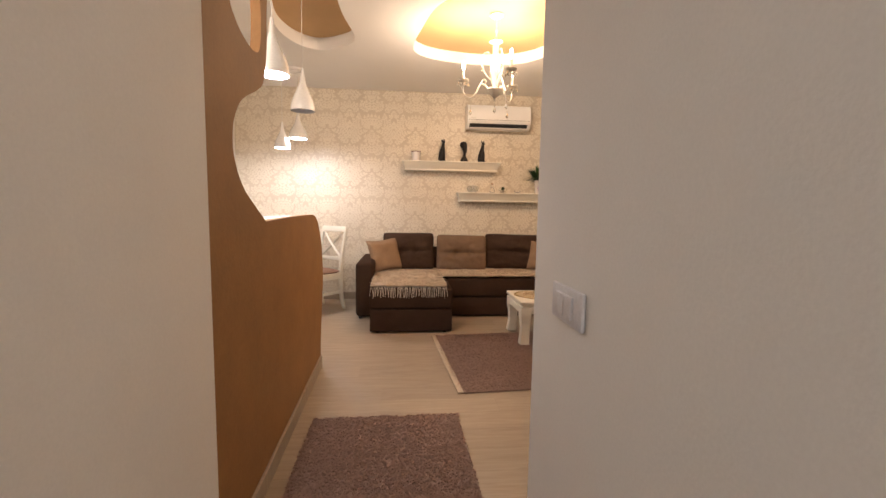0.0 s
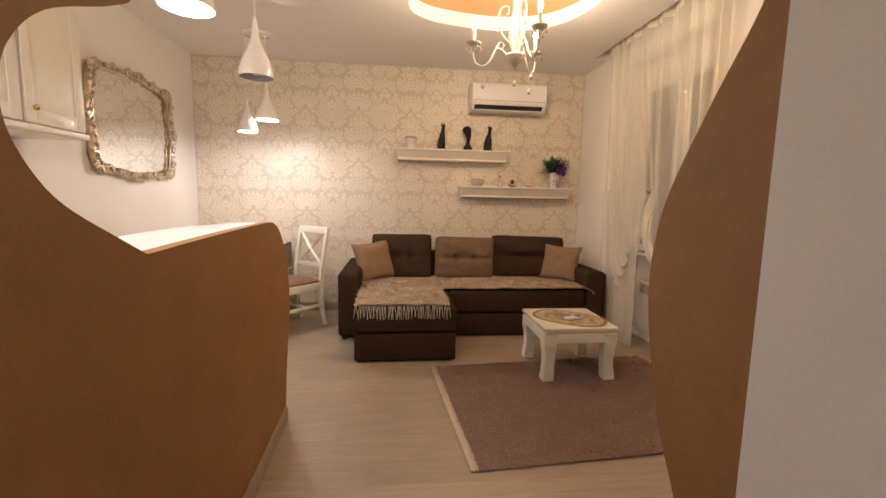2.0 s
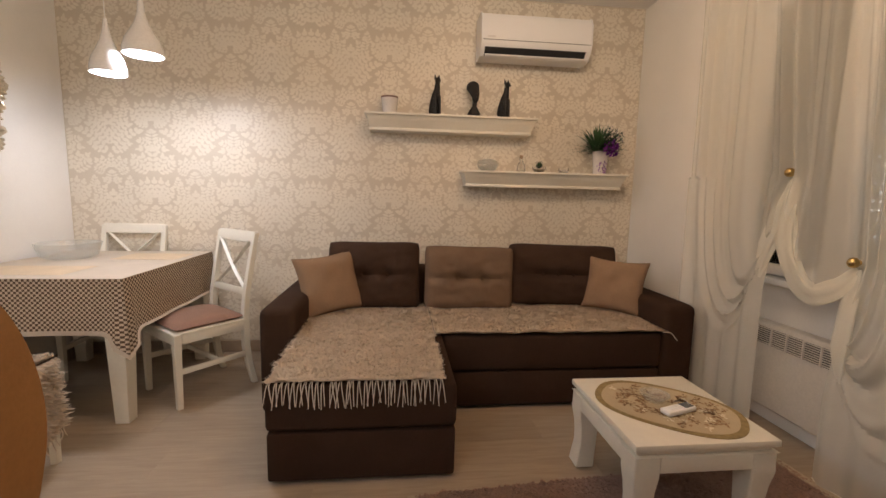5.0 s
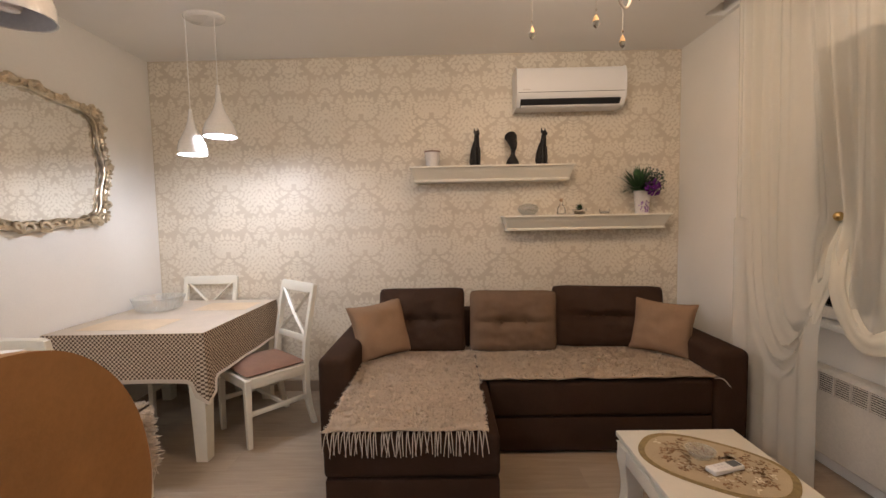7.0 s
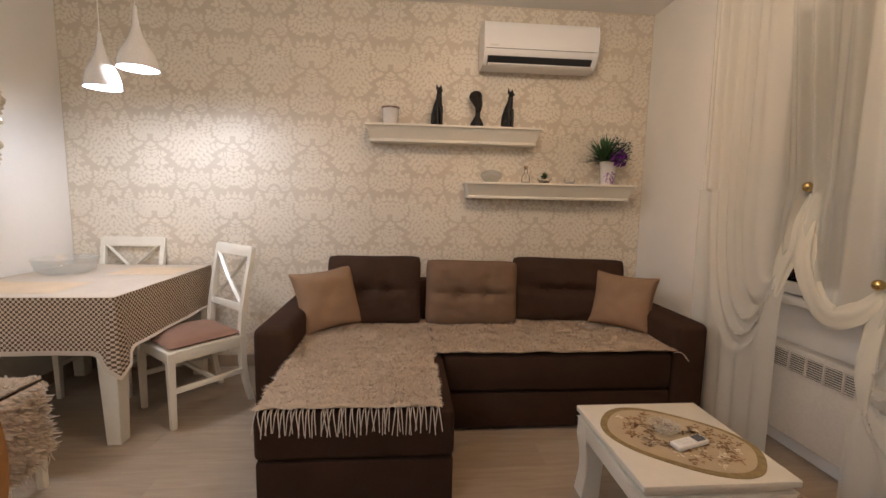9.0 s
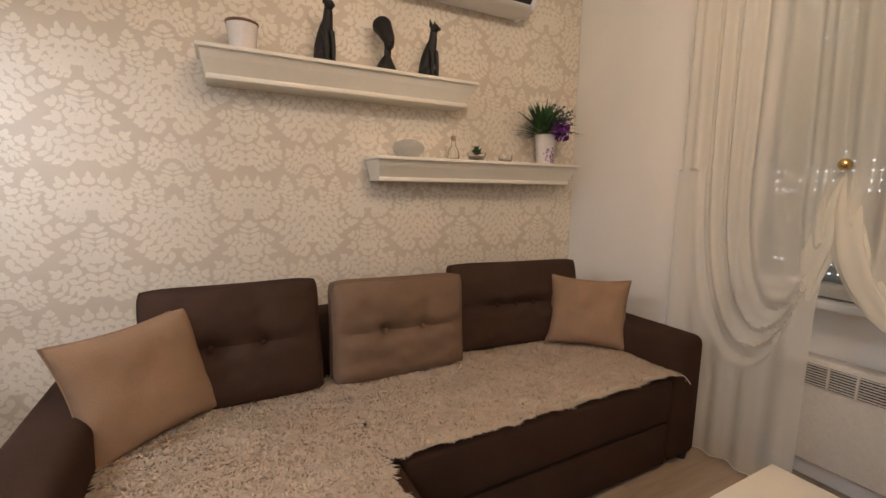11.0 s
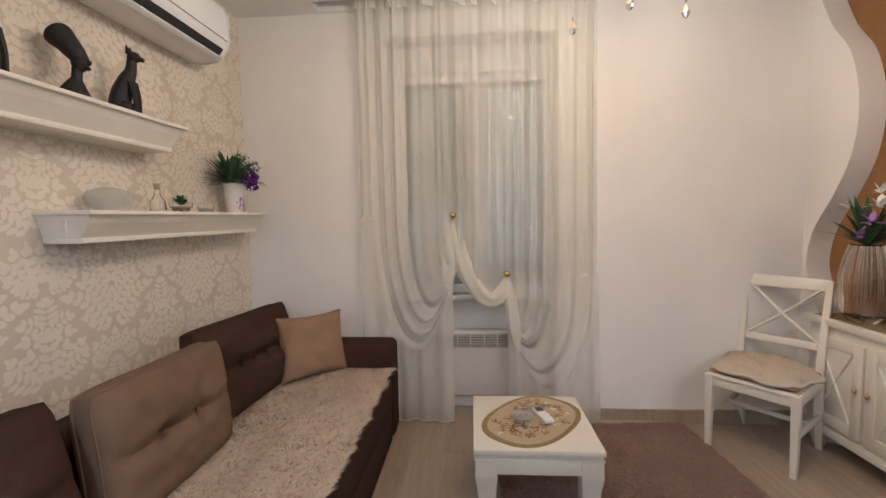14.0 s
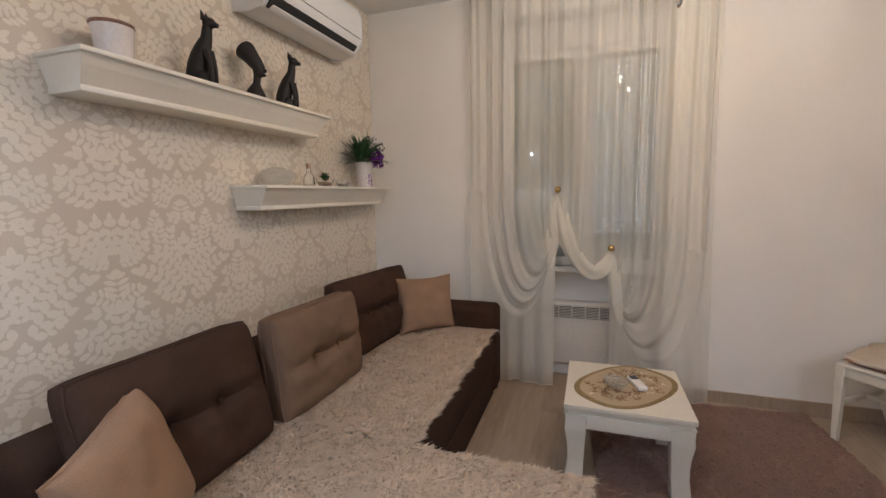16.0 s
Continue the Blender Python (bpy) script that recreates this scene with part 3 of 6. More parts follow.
def heater():
    h = thing("convector_heater", (0.16, -1.57, 0.0), "white panel convector heater with a louvred grille under the window", "heater")
    part("body", box(0.132, 0.21, -2.03, -1.11, 0.10, 0.57, 0.012, 3), M_HEATER_SHADED, h)
    part("grille_back", box(0.1295, 0.1335, -1.97, -1.23, 0.452, 0.543), M_DARK, h, "dark grille opening", smooth=False)
    for k in range(8):
        z = 0.457 + 0.0115 * k
        part("louvre", box(0.123, 0.1305, -1.97, -1.23, z, z + 0.0045), M_HEATER_SHADED, h, smooth=False)
    for k in range(9):
        y = -1.97 + 0.0925 * k
        part("grille_bar", box(0.121, 0.1315, y - 0.004, y + 0.004, 0.45, 0.546), M_HEATER_SHADED, h, smooth=False)
    for y in (-1.9, -1.24):
        part("bracket", box(0.208, 0.241, y - 0.02, y + 0.02, 0.18, 0.50, 0.003), M_HEATER_SHADED, h)


window()
heater()


# ---- the sofa ----
def sofa():
    s = thing("corner_sofa", (-1.4, -0.6, FL), "dark brown woven corner sofa with a chaise end", "sofa")
    part("back_panel", box(-2.43, -0.29, -0.30, -0.07, 0.02, 0.70, 0.05, 4), M_SOFA, s)
    part("seat", box(-1.625, -0.302, -1.03, -0.28, 0.215, 0.425, 0.022, 3), M_SOFA, s)
    part("drawer", box(-1.625, -0.302, -1.022, -0.28, 0.0, 0.207, 0.012, 2), M_SOFA, s)
    part("chaise_seat", box(-2.435, -1.628, -1.635, -0.28, 0.225, 0.425, 0.025, 3), M_SOFA, s)
    part("chaise_base", box(-2.43, -1.632, -1.628, -0.28, 0.0, 0.217, 0.012, 2), M_SOFA, s)
    for a, b, y in ((-2.63, -2.438, -1.065), (-0.297, -0.09, -1.035)):
        part("armrest", box(a, b, y, -0.075, 0.0, 0.60, 0.045, 4), M_SOFA, s)
    for x, y in ((-2.58, -1.02), (-0.15, -1.0), (-2.36, -1.56), (-1.7, -1.56), (-2.58, -0.14), (-0.21, -0.14)):
        part("foot", lathe([(0.0, 0.0), (0.02, 0.0), (0.024, 0.026), (0, 0.026)], (x, y, FL), 10), M_BLACKPL, s, "black plastic foot")


def cushion(name, at, w, h, d, tilt, turn, roll, material, label, buttons=(), crease=None, corner=0.1, gusset=0.0):
    c = thing(name, at, label, "cushion" if name == "back_cushion" else "pillow", "cushions on the sofa" if name == "back_cushion" else "throw pillows on the sofa")
    m = pose(*at, 0, 0, turn) @ pose(0, 0, 0, tilt, roll, 0)
    part("cover", moved(pillow_mesh(w, h, d, 32, corner, buttons, crease, gusset), m), material, c)
    n_ = 18
    for side in ((-1, 1) if gusset else (0,)):
        rim = []
        for i in range(4 * n_):
            e, f = divmod(i, n_)
            q = 2 * f / n_ - 1
            u, v = ((q, -1), (1, q), (-q, 1), (-1, -q))[e]
            cut = 0.045 * abs(u * v) ** 6 if gusset else 0
            rim.append(m @ Vector((u * w / 2 * (1 - 0.045 * (1 - v * v) * abs(u) ** 3 * corner * 10 - cut), side * gusset / 2, v * h / 2 * (1 - 0.045 * (1 - u * u) * abs(v) ** 3 * corner * 10 - cut * 1.2))))
        part("piping", tube(rim + [rim[0]], 0.0042, 5, raw=True), material, c)
    for u, v in buttons:
        part("button", moved(lathe([(0, -0.005), (0.008, -0.004), (0.011, 0.0), (0.008, 0.003), (0, 0.004)], n=10), m @ Matrix.Translation((u * w / 2, -d / 2 * 0.62, v * h / 2)) @ pose(0, 0, 0, 90)), material, c)


sofa()
cushion("back_cushion", (-2.05, -0.375, 0.655), 0.63, 0.47, 0.22, -14, 0, 0, M_CUSH_D, "dark brown buttoned back cushion leaning on the sofa back", ((-0.28, 0.0), (0.28, 0.0)), 0.0, 0.06, 0.06)
cushion("back_cushion", (-1.390, -0.42, 0.648), 0.625, 0.445, 0.20, -6, 0, 1, M_CUSH_T, "taupe buttoned back cushion leaning on the sofa back", ((-0.28, 0.0), (0.28, 0.0)), 0.0, 0.06, 0.06)
cushion("back_cushion", (-0.680, -0.345, 0.655), 0.80, 0.45, 0.20, -12, -4, 1, M_CUSH_D, "dark brown buttoned back cushion leaning on the sofa back", ((-0.38, 0.0), (-0.10, 0.0), (0.18, 0.0)), 0.0, 0.06, 0.06)
cushion("throw_pillow", (-2.335, -0.545, 0.63), 0.42, 0.40, 0.15, -17, 34, -5, M_PILLOW, "tan square throw pillow leaning in the sofa corner", (), None, 0.24)
cushion("throw_pillow", (-0.385, -0.575, 0.625), 0.41, 0.37, 0.14, -15, -45, 1, M_PILLOW, "tan square throw pillow leaning on the armrest", (), None, 0.24)


def tufts(rng, count, spot, length, width, lean=(0, -0.3), wild=1.0, lift=1.0):
    """Loose blades that stand on a surface: spot(rng) gives a place and the way up."""
    verts, faces = [], []
    for _ in range(count):
        p, upv = spot(rng)
        a = rng.uniform(0, 2 * math.pi)
        comb = [noise.noise(Vector((p.x * 21, p.y * 21, p.z * 21 + k))) + 0.6 * noise.noise(Vector((p.x * 8, p.y * 8, k + 3.0))) for k in (0.0, 40.0)]
        d = Vector((math.cos(a) * wild * 0.8 + lean[0] + 0.65 * comb[0], math.sin(a) * wild * 0.8 + lean[1] + 0.65 * comb[1], 0))
        l, w = length * rng.uniform(0.6, 1.3), width * rng.uniform(0.7, 1.3)
        side = d.cross(upv)
        side = (side.normalized() if side.length > 1e-4 else Vector((1, 0, 0))) * (w / 2)
        mid, tip = p + upv * l * 0.42 * lift + d * l * 0.28, p + upv * l * 0.60 * lift + d * l * 0.80
        o = len(verts)
        verts += [p - side, p + side, mid + side, mid - side, tip]
        faces += [(o, o + 1, o + 2, o + 3), (o + 3, o + 2, o + 4)]
    return quads(verts, faces)


def throw(name, x0, x1, y0, y1, z, count, label, overhang, fringe, drape=0.0):
    """A shaggy throw over a seat; y0 is its front edge, where it turns down."""
    t = thing(name, ((x0 + x1) / 2, (y0 + y1) / 2, z), label, "throw", "throws on the sofa")
    rng = random.Random(count)
    nx, ny = 24, 30
    wav = [0.012 * noise.noise(Vector((k * 0.35, count, 0))) for k in range(nx + 1)]
    verts, faces = [], []

    def sheet(u, v):
        x = x0 + (x1 - x0) * u
        run = (y1 - y0) + overhang
        s = v * run
        y, zz = (y1 - s, z) if s < (y1 - y0) else (y0 - 0.012, z - (s - (y1 - y0)))
        return Vector((x, y + 0.006 * noise.noise(Vector((x * 6, y * 6, 1))), zz + 0.014 + 0.006 * noise.noise(Vector((x * 7, y * 7, 5)))))
    for i in range(nx + 1):
        for j in range(ny + 1):
            verts.append(sheet(i / nx, j / ny) + Vector((0, wav[i] * (j / ny) ** 8, 0)))
    for i in range(nx):
        for j in range(ny):
            a = i * (ny + 1) + j
            faces.append((a, a + ny + 1, a + ny + 2, a + 1))
    part("backing", quads(verts, faces), M_SHAG_B, t)

    def spot(r):
        u, v = r.random(), r.random()
        if r.random() < 0.16:
            u, v = (r.choice((0.0, 1.0)), v) if r.random() < 0.5 else (u, 1.0)
        p = sheet(u, v)
        front = v * ((y1 - y0) + overhang) > (y1 - y0)
        return p, Vector((0, -1, 0.2)) if front else Vector((0, 0, 1))
    part("shag", tufts(rng, count, spot, 0.042, 0.006, (0.0, -0.5), 0.75, 0.66), M_SHAG, t, "shaggy mottled beige pile", smooth=False, kind="stuff")
    if drape:
        wave = lambda y, zz: x1 + 0.016 + 0.016 * math.sin(y * 21 + zz * 3) * (z - zz + 0.1)
        low = lambda y: z - drape * (0.86 + 0.10 * math.sin(y * 11))
        vs = [Vector((wave(y0 + (y1 - y0) * i / 20, z + 0.012 - (z - low(y0 + (y1 - y0) * i / 20)) * j / 12), y0 + (y1 - y0) * i / 20, z + 0.012 - (z - low(y0 + (y1 - y0) * i / 20)) * j / 12)) for i in range(21) for j in range(13)]
        part("hanging_side", quads(vs, [(i * 13 + j, i * 13 + j + 1, i * 13 + j + 14, i * 13 + j + 13) for i in range(20) for j in range(12)]), M_SHAG_B, t)

        def side_spot(r):
            y = r.uniform(y0, y1)
            zz = z + 0.012 - (z - low(y)) * (1.0 if r.random() < 0.12 else r.random())
            return Vector((wave(y, zz), y, zz)), Vector((1, 0, -0.3))
        part("hanging_shag", tufts(rng, 4500, side_spot, 0.036, 0.0085, (0.0, 0.0), 1.0, 0.7), M_SHAG, t, smooth=False, kind="stuff")
        for k in range(16):
            y = y0 + (y1 - y0) * (k + 0.5) / 16
            b = Vector((wave(y, low(y)) + 0.006, y, low(y) + 0.01))
            part("tassel", tube([b, b + Vector((0.008, rng.uniform(-0.01, 0.01), -0.04)), b + Vector((0.004, rng.uniform(-0.02, 0.02), -0.075))], [0.0035, 0.0025, 0.002], 5, steps=3), M_FRINGE, t)
    if fringe:
        n_ = 30
        for k in range(n_):
            x = x0 + (x1 - x0) * (k + 0.5) / n_ + rng.uniform(-0.006, 0.006)
            base = Vector((x, y0 + 0.005, z + 0.022))
            bits = []
            for s in (-1, 1):
                q = rng.uniform(0.4, 1.0) * s
                l = fringe * rng.uniform(0.8, 1.1)
                bits.append(tube([base, base + Vector((0.004 * q, -0.028, -0.006)), base + Vector((0.008 * q, -0.052, -0.022)), base + Vector((0.018 * q + rng.uniform(-.006, .006), -0.056, -0.018 - l))], [0.0032, 0.0026, 0.002], 5, steps=3))
            part("tassel", merge(*bits), M_FRINGE, t)
    return t


throw("shaggy_throw", -2.42, -1.69, -1.600, -0.36, 0.425, 34000, "mottled beige shaggy throw with a tasselled end over the chaise", 0.0, 0.088)
th2 = throw("shaggy_throw", -1.665, -0.30, -1.005, -0.36, 0.425, 30000, "mottled beige shaggy throw over the long sofa seat", 0.0, 0)
rng = random.Random(8)
for k in range(12):
    x, y = -0.30 + rng.uniform(-0.004, 0.01), -1.03 + 0.30 * k / 12
    b = Vector((x, y, 0.438))
    part("tassel", tube([b, b + Vector((0.04, -0.015, 0.0)), b + Vector((0.075, -0.03, -0.015 - 0.03 * rng.random()))], [0.003, 0.002], 5, steps=3), M_FRINGE, th2)


# ---- rugs ----
def rug(name, cx, cy, w, l, turn, count, label, border):
    r_ = thing(name, (cx, cy, FL), label, "rug")
    m = pose(cx, cy, FL, 0, 0, turn)
    part("backing", moved(box(-w / 2, w / 2, -l / 2, l / 2, 0.001, 0.011, 0.004), m), M_RUG_B, r_)
    rng = random.Random(count)
    part("tufted_face", tufts(rng, count, lambda r: (m @ Vector((r.uniform(-w / 2, w / 2), r.uniform(-l / 2, l / 2), 0.010)), Vector((0, 0, 1))), 0.015, 0.012, (0.2, 0.1), 0.9, 0.7), M_RUG, r_, smooth=False, kind="stuff")
    if border:
        for s in (-1, 1):
            part("binding", moved(box(s * w / 2 - 0.022, s * w / 2 + 0.022, -l / 2, l / 2, 0.001, 0.015, 0.005), m), M_RUGEDGE, r_, "beige woven binding")


rug("area_rug", -0.895, -2.310, 1.76, 1.28, 4.3, 34000, "mauve-brown short pile rug under the coffee table", True)
rug("hall_runner", -2.185, -4.08, 0.83, 1.55, 1.0, 20000, "mauve-brown short pile runner in the passage", False)


# ---- the coffee table ----
def coffee_table():
    x0, x1, y0, y1, z = -1.070, -0.519, -2.070, -1.520, 0.384
    t = thing("coffee_table", ((x0 + x1) / 2, (y0 + y1) / 2, -0.008), "square cream lacquered coffee table with curved legs on the rug", "table")
    part("tabletop", box(x0, x1, y0, y1, z - 0.026, z, 0.005, 2), M_CREAM, t)
    part("cove", box(x0 + 0.016, x1 - 0.016, y0 + 0.016, y1 - 0.016, z - 0.050, z - 0.025, 0.010, 3), M_CREAM, t)
    for bits in ((x0 + 0.10, x1 - 0.10, y0 + 0.007, y0 + 0.030), (x0 + 0.10, x1 - 0.10, y1 - 0.030, y1 - 0.007), (x0 + 0.007, x0 + 0.030, y0 + 0.10, y1 - 0.10), (x1 - 0.030, x1 - 0.007, y0 + 0.10, y1 - 0.10)):
        part("apron", box(*bits, z - 0.112, z - 0.048, 0.004), M_CREAM, t)
    for sx, cx in ((-1, x0 + 0.053), (1, x1 - 0.053)):
        for sy, cy in ((-1, y0 + 0.053), (1, y1 - 0.053)):
            prof = [(0.336, 0.047, 0.0), (0.290, 0.047, 0.0), (0.262, 0.048, 0.001), (0.240, 0.046, 0.0), (0.20, 0.041, -0.002), (0.15, 0.038, -0.003), (0.10, 0.037, -0.002), (0.05, 0.039, 0.002), (-0.008, 0.042, 0.006)]
            verts, faces = [], []
            for zz, h, out in prof:
                for a, b in ((-1, -1), (1, -1), (1, 1), (-1, 1)):
                    verts.append((cx + sx * out + a * h, cy + sy * out + b * h, zz))
            for i in range(len(prof) - 1):
                for k in range(4):
                    a, b = 4 * i + k, 4 * i + (k + 1) % 4
                    faces.append((a, b, b + 4, a + 4))
            faces += [(0, 1, 2, 3), tuple(range(4 * len(prof) - 4, 4 * len(prof)))]
            bm = quads(verts, faces)
            bmesh.ops.bevel(bm, geom=bm.edges[:], offset=0.004, segments=1, affect="EDGES")
            part("leg", bm, M_CREAM, t)


coffee_table()


# ---- chairs ----
def chair():
    c = thing("dining_chair", (0, 0, 0), "cream painted dining chair with a crossed back and brown seat pad", "chair", "chairs round the room")
    hw, hd = 0.205, 0.205
    for s in (-1, 1):
        part("front_leg", post([(s * hw, -hd, 0), (s * hw, -hd, 0.44)], [0.015, 0.021]), M_CREAM, c)
        part("back_post", post([(s * (hw - 0.01), hd + 0.05, 0), (s * (hw - 0.01), hd + 0.018, 0.13), (s * (hw - 0.01), hd, 0.26), (s * (hw - 0.01), hd, 0.46), (s * (hw - 0.008), hd + 0.012, 0.59), (s * (hw - 0.005), hd + 0.035, 0.72), (s * (hw - 0.002), hd + 0.062, 0.86), (s * hw, hd + 0.085, 0.98)], [0.017, 0.018, 0.020, 0.020, 0.019, 0.018, 0.017, 0.016]), M_CREAM, c)
        part("side_rail", box(s * hw - 0.011, s * hw + 0.011, -hd + 0.02, hd - 0.02, 0.375, 0.43, 0.003), M_CREAM, c)
        part("stretcher", box(s * hw - 0.009, s * hw + 0.009, -hd + 0.02, hd, 0.20, 0.232, 0.003), M_CREAM, c)
    part("front_rail", box(-hw + 0.015, hw - 0.015, -hd - 0.011, -hd + 0.011, 0.375, 0.43, 0.003), M_CREAM, c)
    part("back_rail", box(-hw + 0.015, hw - 0.015, hd - 0.011, hd + 0.011, 0.375, 0.43, 0.003), M_CREAM, c)
    part("middle_stretcher", box(-hw + 0.01, hw - 0.01, 0.02, 0.04, 0.204, 0.228, 0.003), M_CREAM, c)
    part("top_rail", moved(box(-hw - 0.005, hw + 0.005, -0.014, 0.014, -0.036, 0.036, 0.008, 2), pose(0, hd + 0.078, 0.952, -13)), M_CREAM, c)
    part("lower_rail", moved(box(-hw + 0.015, hw - 0.015, -0.011, 0.011, -0.022, 0.022, 0.005), pose(0, hd + 0.018, 0.605, -9)), M_CREAM, c)
    for s in (-1, 1):
        part("cross_bar", tube([(s * -(hw - 0.03), hd + 0.022, 0.625), (0, hd + 0.044 + 0.004 * s, 0.765), (s * (hw - 0.03), hd + 0.069, 0.930)], 0.016, 4, (1.0, 0.6)), M_CREAM, c, smooth=False)
    part("seat", box(-hw - 0.012, hw + 0.012, -hd - 0.02, hd + 0.01, 0.425, 0.445, 0.008, 2), M_CREAM, c)
    pad = pillow_mesh(0.42, 0.41, 0.075, 12, 0.03)
    part("seat_pad", moved(pad, pose(0, -0.005, 0.462, 90)), M_SEAT, c, "brown velvet seat pad")
    return c


one = chair()
copy_thing(one, pose(-3.81, -0.30, FL, 0, 0, 0))
copy_thing(one, pose(-3.625, -1.597, FL, 0, 0, 180))
wc = copy_thing(one, pose(-0.285, -3.200, FL, 0, 0, -141))
one.matrix_basis = pose(-3.135, -0.632, FL, 0, 0, -41)
wc["label"] = "cream painted chair with a crossed back against the white wall"


def fleece(at, turn, w, d, label, drop=0.0):
    """A soft pad with a wavy outline, on a chair seat."""
    f = thing("fleece_pad", at, label, "seat pad")
    m = pose(*at, 0, 0, turn)
    n_, rings = 40, 7
    verts, faces = [], []

    def skin(a, q):
        wob = 1 + 0.07 * math.sin(5 * a + 0.6) + 0.04 * math.sin(9 * a)
        ex = 3.2
        r = 1 / ((abs(math.cos(a)) ** ex + abs(math.sin(a)) ** ex) ** (1 / ex))
        x, y = w / 2 * r * wob * q * math.cos(a), d / 2 * r * wob * q * math.sin(a)
        z = 0.034 * (1 - q ** 5) - (0.028 + drop * (math.sin(a) < -0.6)) * max(q - 0.86, 0) / 0.14 + 0.006 * noise.noise(Vector((x * 9, y * 9, 0)))
        return Vector((x, y, z))
    for j in range(rings + 1):
        for i in range(n_):
            verts.append(m @ skin(2 * math.pi * i / n_, max(j / rings, 0.001)))
    for j in range(rings):
        for i in range(n_):
            a, b = j * n_ + i, j * n_ + (i + 1) % n_
            faces.append((a, b, b + n_, a + n_))
    part("backing", quads(verts, faces), M_FUR_B, f)
    rng = random.Random(17)
    part("tufted_face", tufts(rng, 2600, lambda r: (m @ skin(r.uniform(0, 2 * math.pi), math.sqrt(r.random())), Vector((0, 0, 1))), 0.006, 0.003, (0, 0), 1.0), M_FUR, f, smooth=False, kind="stuff")
    edge_ = [m @ (skin(2 * math.pi * i / 80, 1.0) + Vector((0, 0, 0.004))) for i in range(81)]
    part("trim", tube(edge_, 0.010, 6, raw=True), M_FRINGE, f, "pale fleece edging")


fleece((-0.285, -3.200, 0.477), -141, 0.45, 0.43, "beige fleece seat pad with a wavy edge on the chair")
throw("chair_throw", -3.85, -3.405, -1.79, -1.375, 0.462, 9000, "mottled beige shaggy throw over a dining chair seat", 0.02, 0, 0.36)


# ---- dining table ----
def dining_table():
    x0, x1, y0, y1 = -4.215, -3.282, -1.082, -0.07
    t = thing("dining_table", ((x0 + x1) / 2, (y0 + y1) / 2, 0), "cream painted dining table standing against the wall", "table")
    part("tabletop", box(x0, x1, y0, y1, 0.72, 0.763, 0.004), M_CREAM, t)
    for bits in ((x0 + 0.06, x1 - 0.06, y0 + 0.04, y0 + 0.06), (x0 + 0.06, x1 - 0.06, y1 - 0.06, y1 - 0.04), (x1 - 0.06, x1 - 0.04, y0 + 0.06, y1 - 0.06), (x0 + 0.04, x0 + 0.06, y0 + 0.06, y1 - 0.06)):
        part("apron", box(*bits, 0.62, 0.72, 0.003), M_CREAM, t)
    for x in (x0 + 0.07, x1 - 0.054):
        for y in (y0 + 0.054, y1 - 0.06):
            part("leg", post([(x, y, FL), (x, y, 0.60), (x, y, 0.72)], [0.036, 0.052, 0.052]), M_CREAM, t)


def tablecloth():
    x0, x1, y0, y1, z = -4.218, -3.272, -1.090, -0.045, 0.768
    t = thing("tablecloth", ((x0 + x1) / 2, (y0 + y1) / 2, z), "brown and cream checked tablecloth with a pale top and hanging corner", "tablecloth")
    part("top", box(x0, x1, y0, y1, z - 0.003, z + 0.002, 0.001, 1), M_CLOTH_T, t, "pale beige cloth top")
    for a, b, e, f in ((-4.10, -3.62, -1.00, -0.72), (-3.72, -3.33, -0.46, -0.18)):
        part("placemat_weave", box(a, b, e, f, z + 0.0022, z + 0.0036), M_CLOTH_S, t, "warm ochre woven square")
    path = [(x0, y0)] + [(x0 + (x1 - x0) * k / 30, y0) for k in range(1, 30)] + [(x1, y0)] + [(x1, y0 + (y1 - y0) * k / 30) for k in range(1, 31)]
    verts, faces, uvs, run = [], [], [], 0.0
    rows = 6
    for i, (x, y) in enumerate(path):
        if i:
            run += math.dist(path[i - 1], (x, y))
        corner = math.exp(-((i - 30) / 1.5) ** 2)
        nx_, ny_ = (0, -1) if i < 30 else (1, 0)
        if i == 30:
            nx_, ny_ = 0.7, -0.7
        for j in range(rows + 1):
            q = j / rows
            depth = (0.275 + 0.125 * corner) * q
            out = 0.006 + q * (0.010 + 0.004 * math.sin(i * 0.55) + 0.035 * corner)
            verts.append((x + nx_ * out, y + ny_ * out, z - depth))
            uvs.append((run, depth))
    for i in range(len(path) - 1):
        for j in range(rows):
            a = i * (rows + 1) + j
            faces.append((a, a + rows + 1, a + rows + 2, a + 1))
    bm = quads(verts, faces)
    layer = bm.loops.layers.uv.new("weave")
    for f in bm.faces:
        for lp in f.loops:
            lp[layer].uv = uvs[lp.vert.index]
    part("skirt", bm, M_CHECK, t, "small brown and cream checks")
    hem = [Vector(verts[i * (rows + 1) + rows]) for i in range(len(path))]
    part("hem", tube(hem, 0.014, 6, (0.2, 1.0), raw=True), M_FRINGE, t, "pale lace hem")


dining_table()
tablecloth()


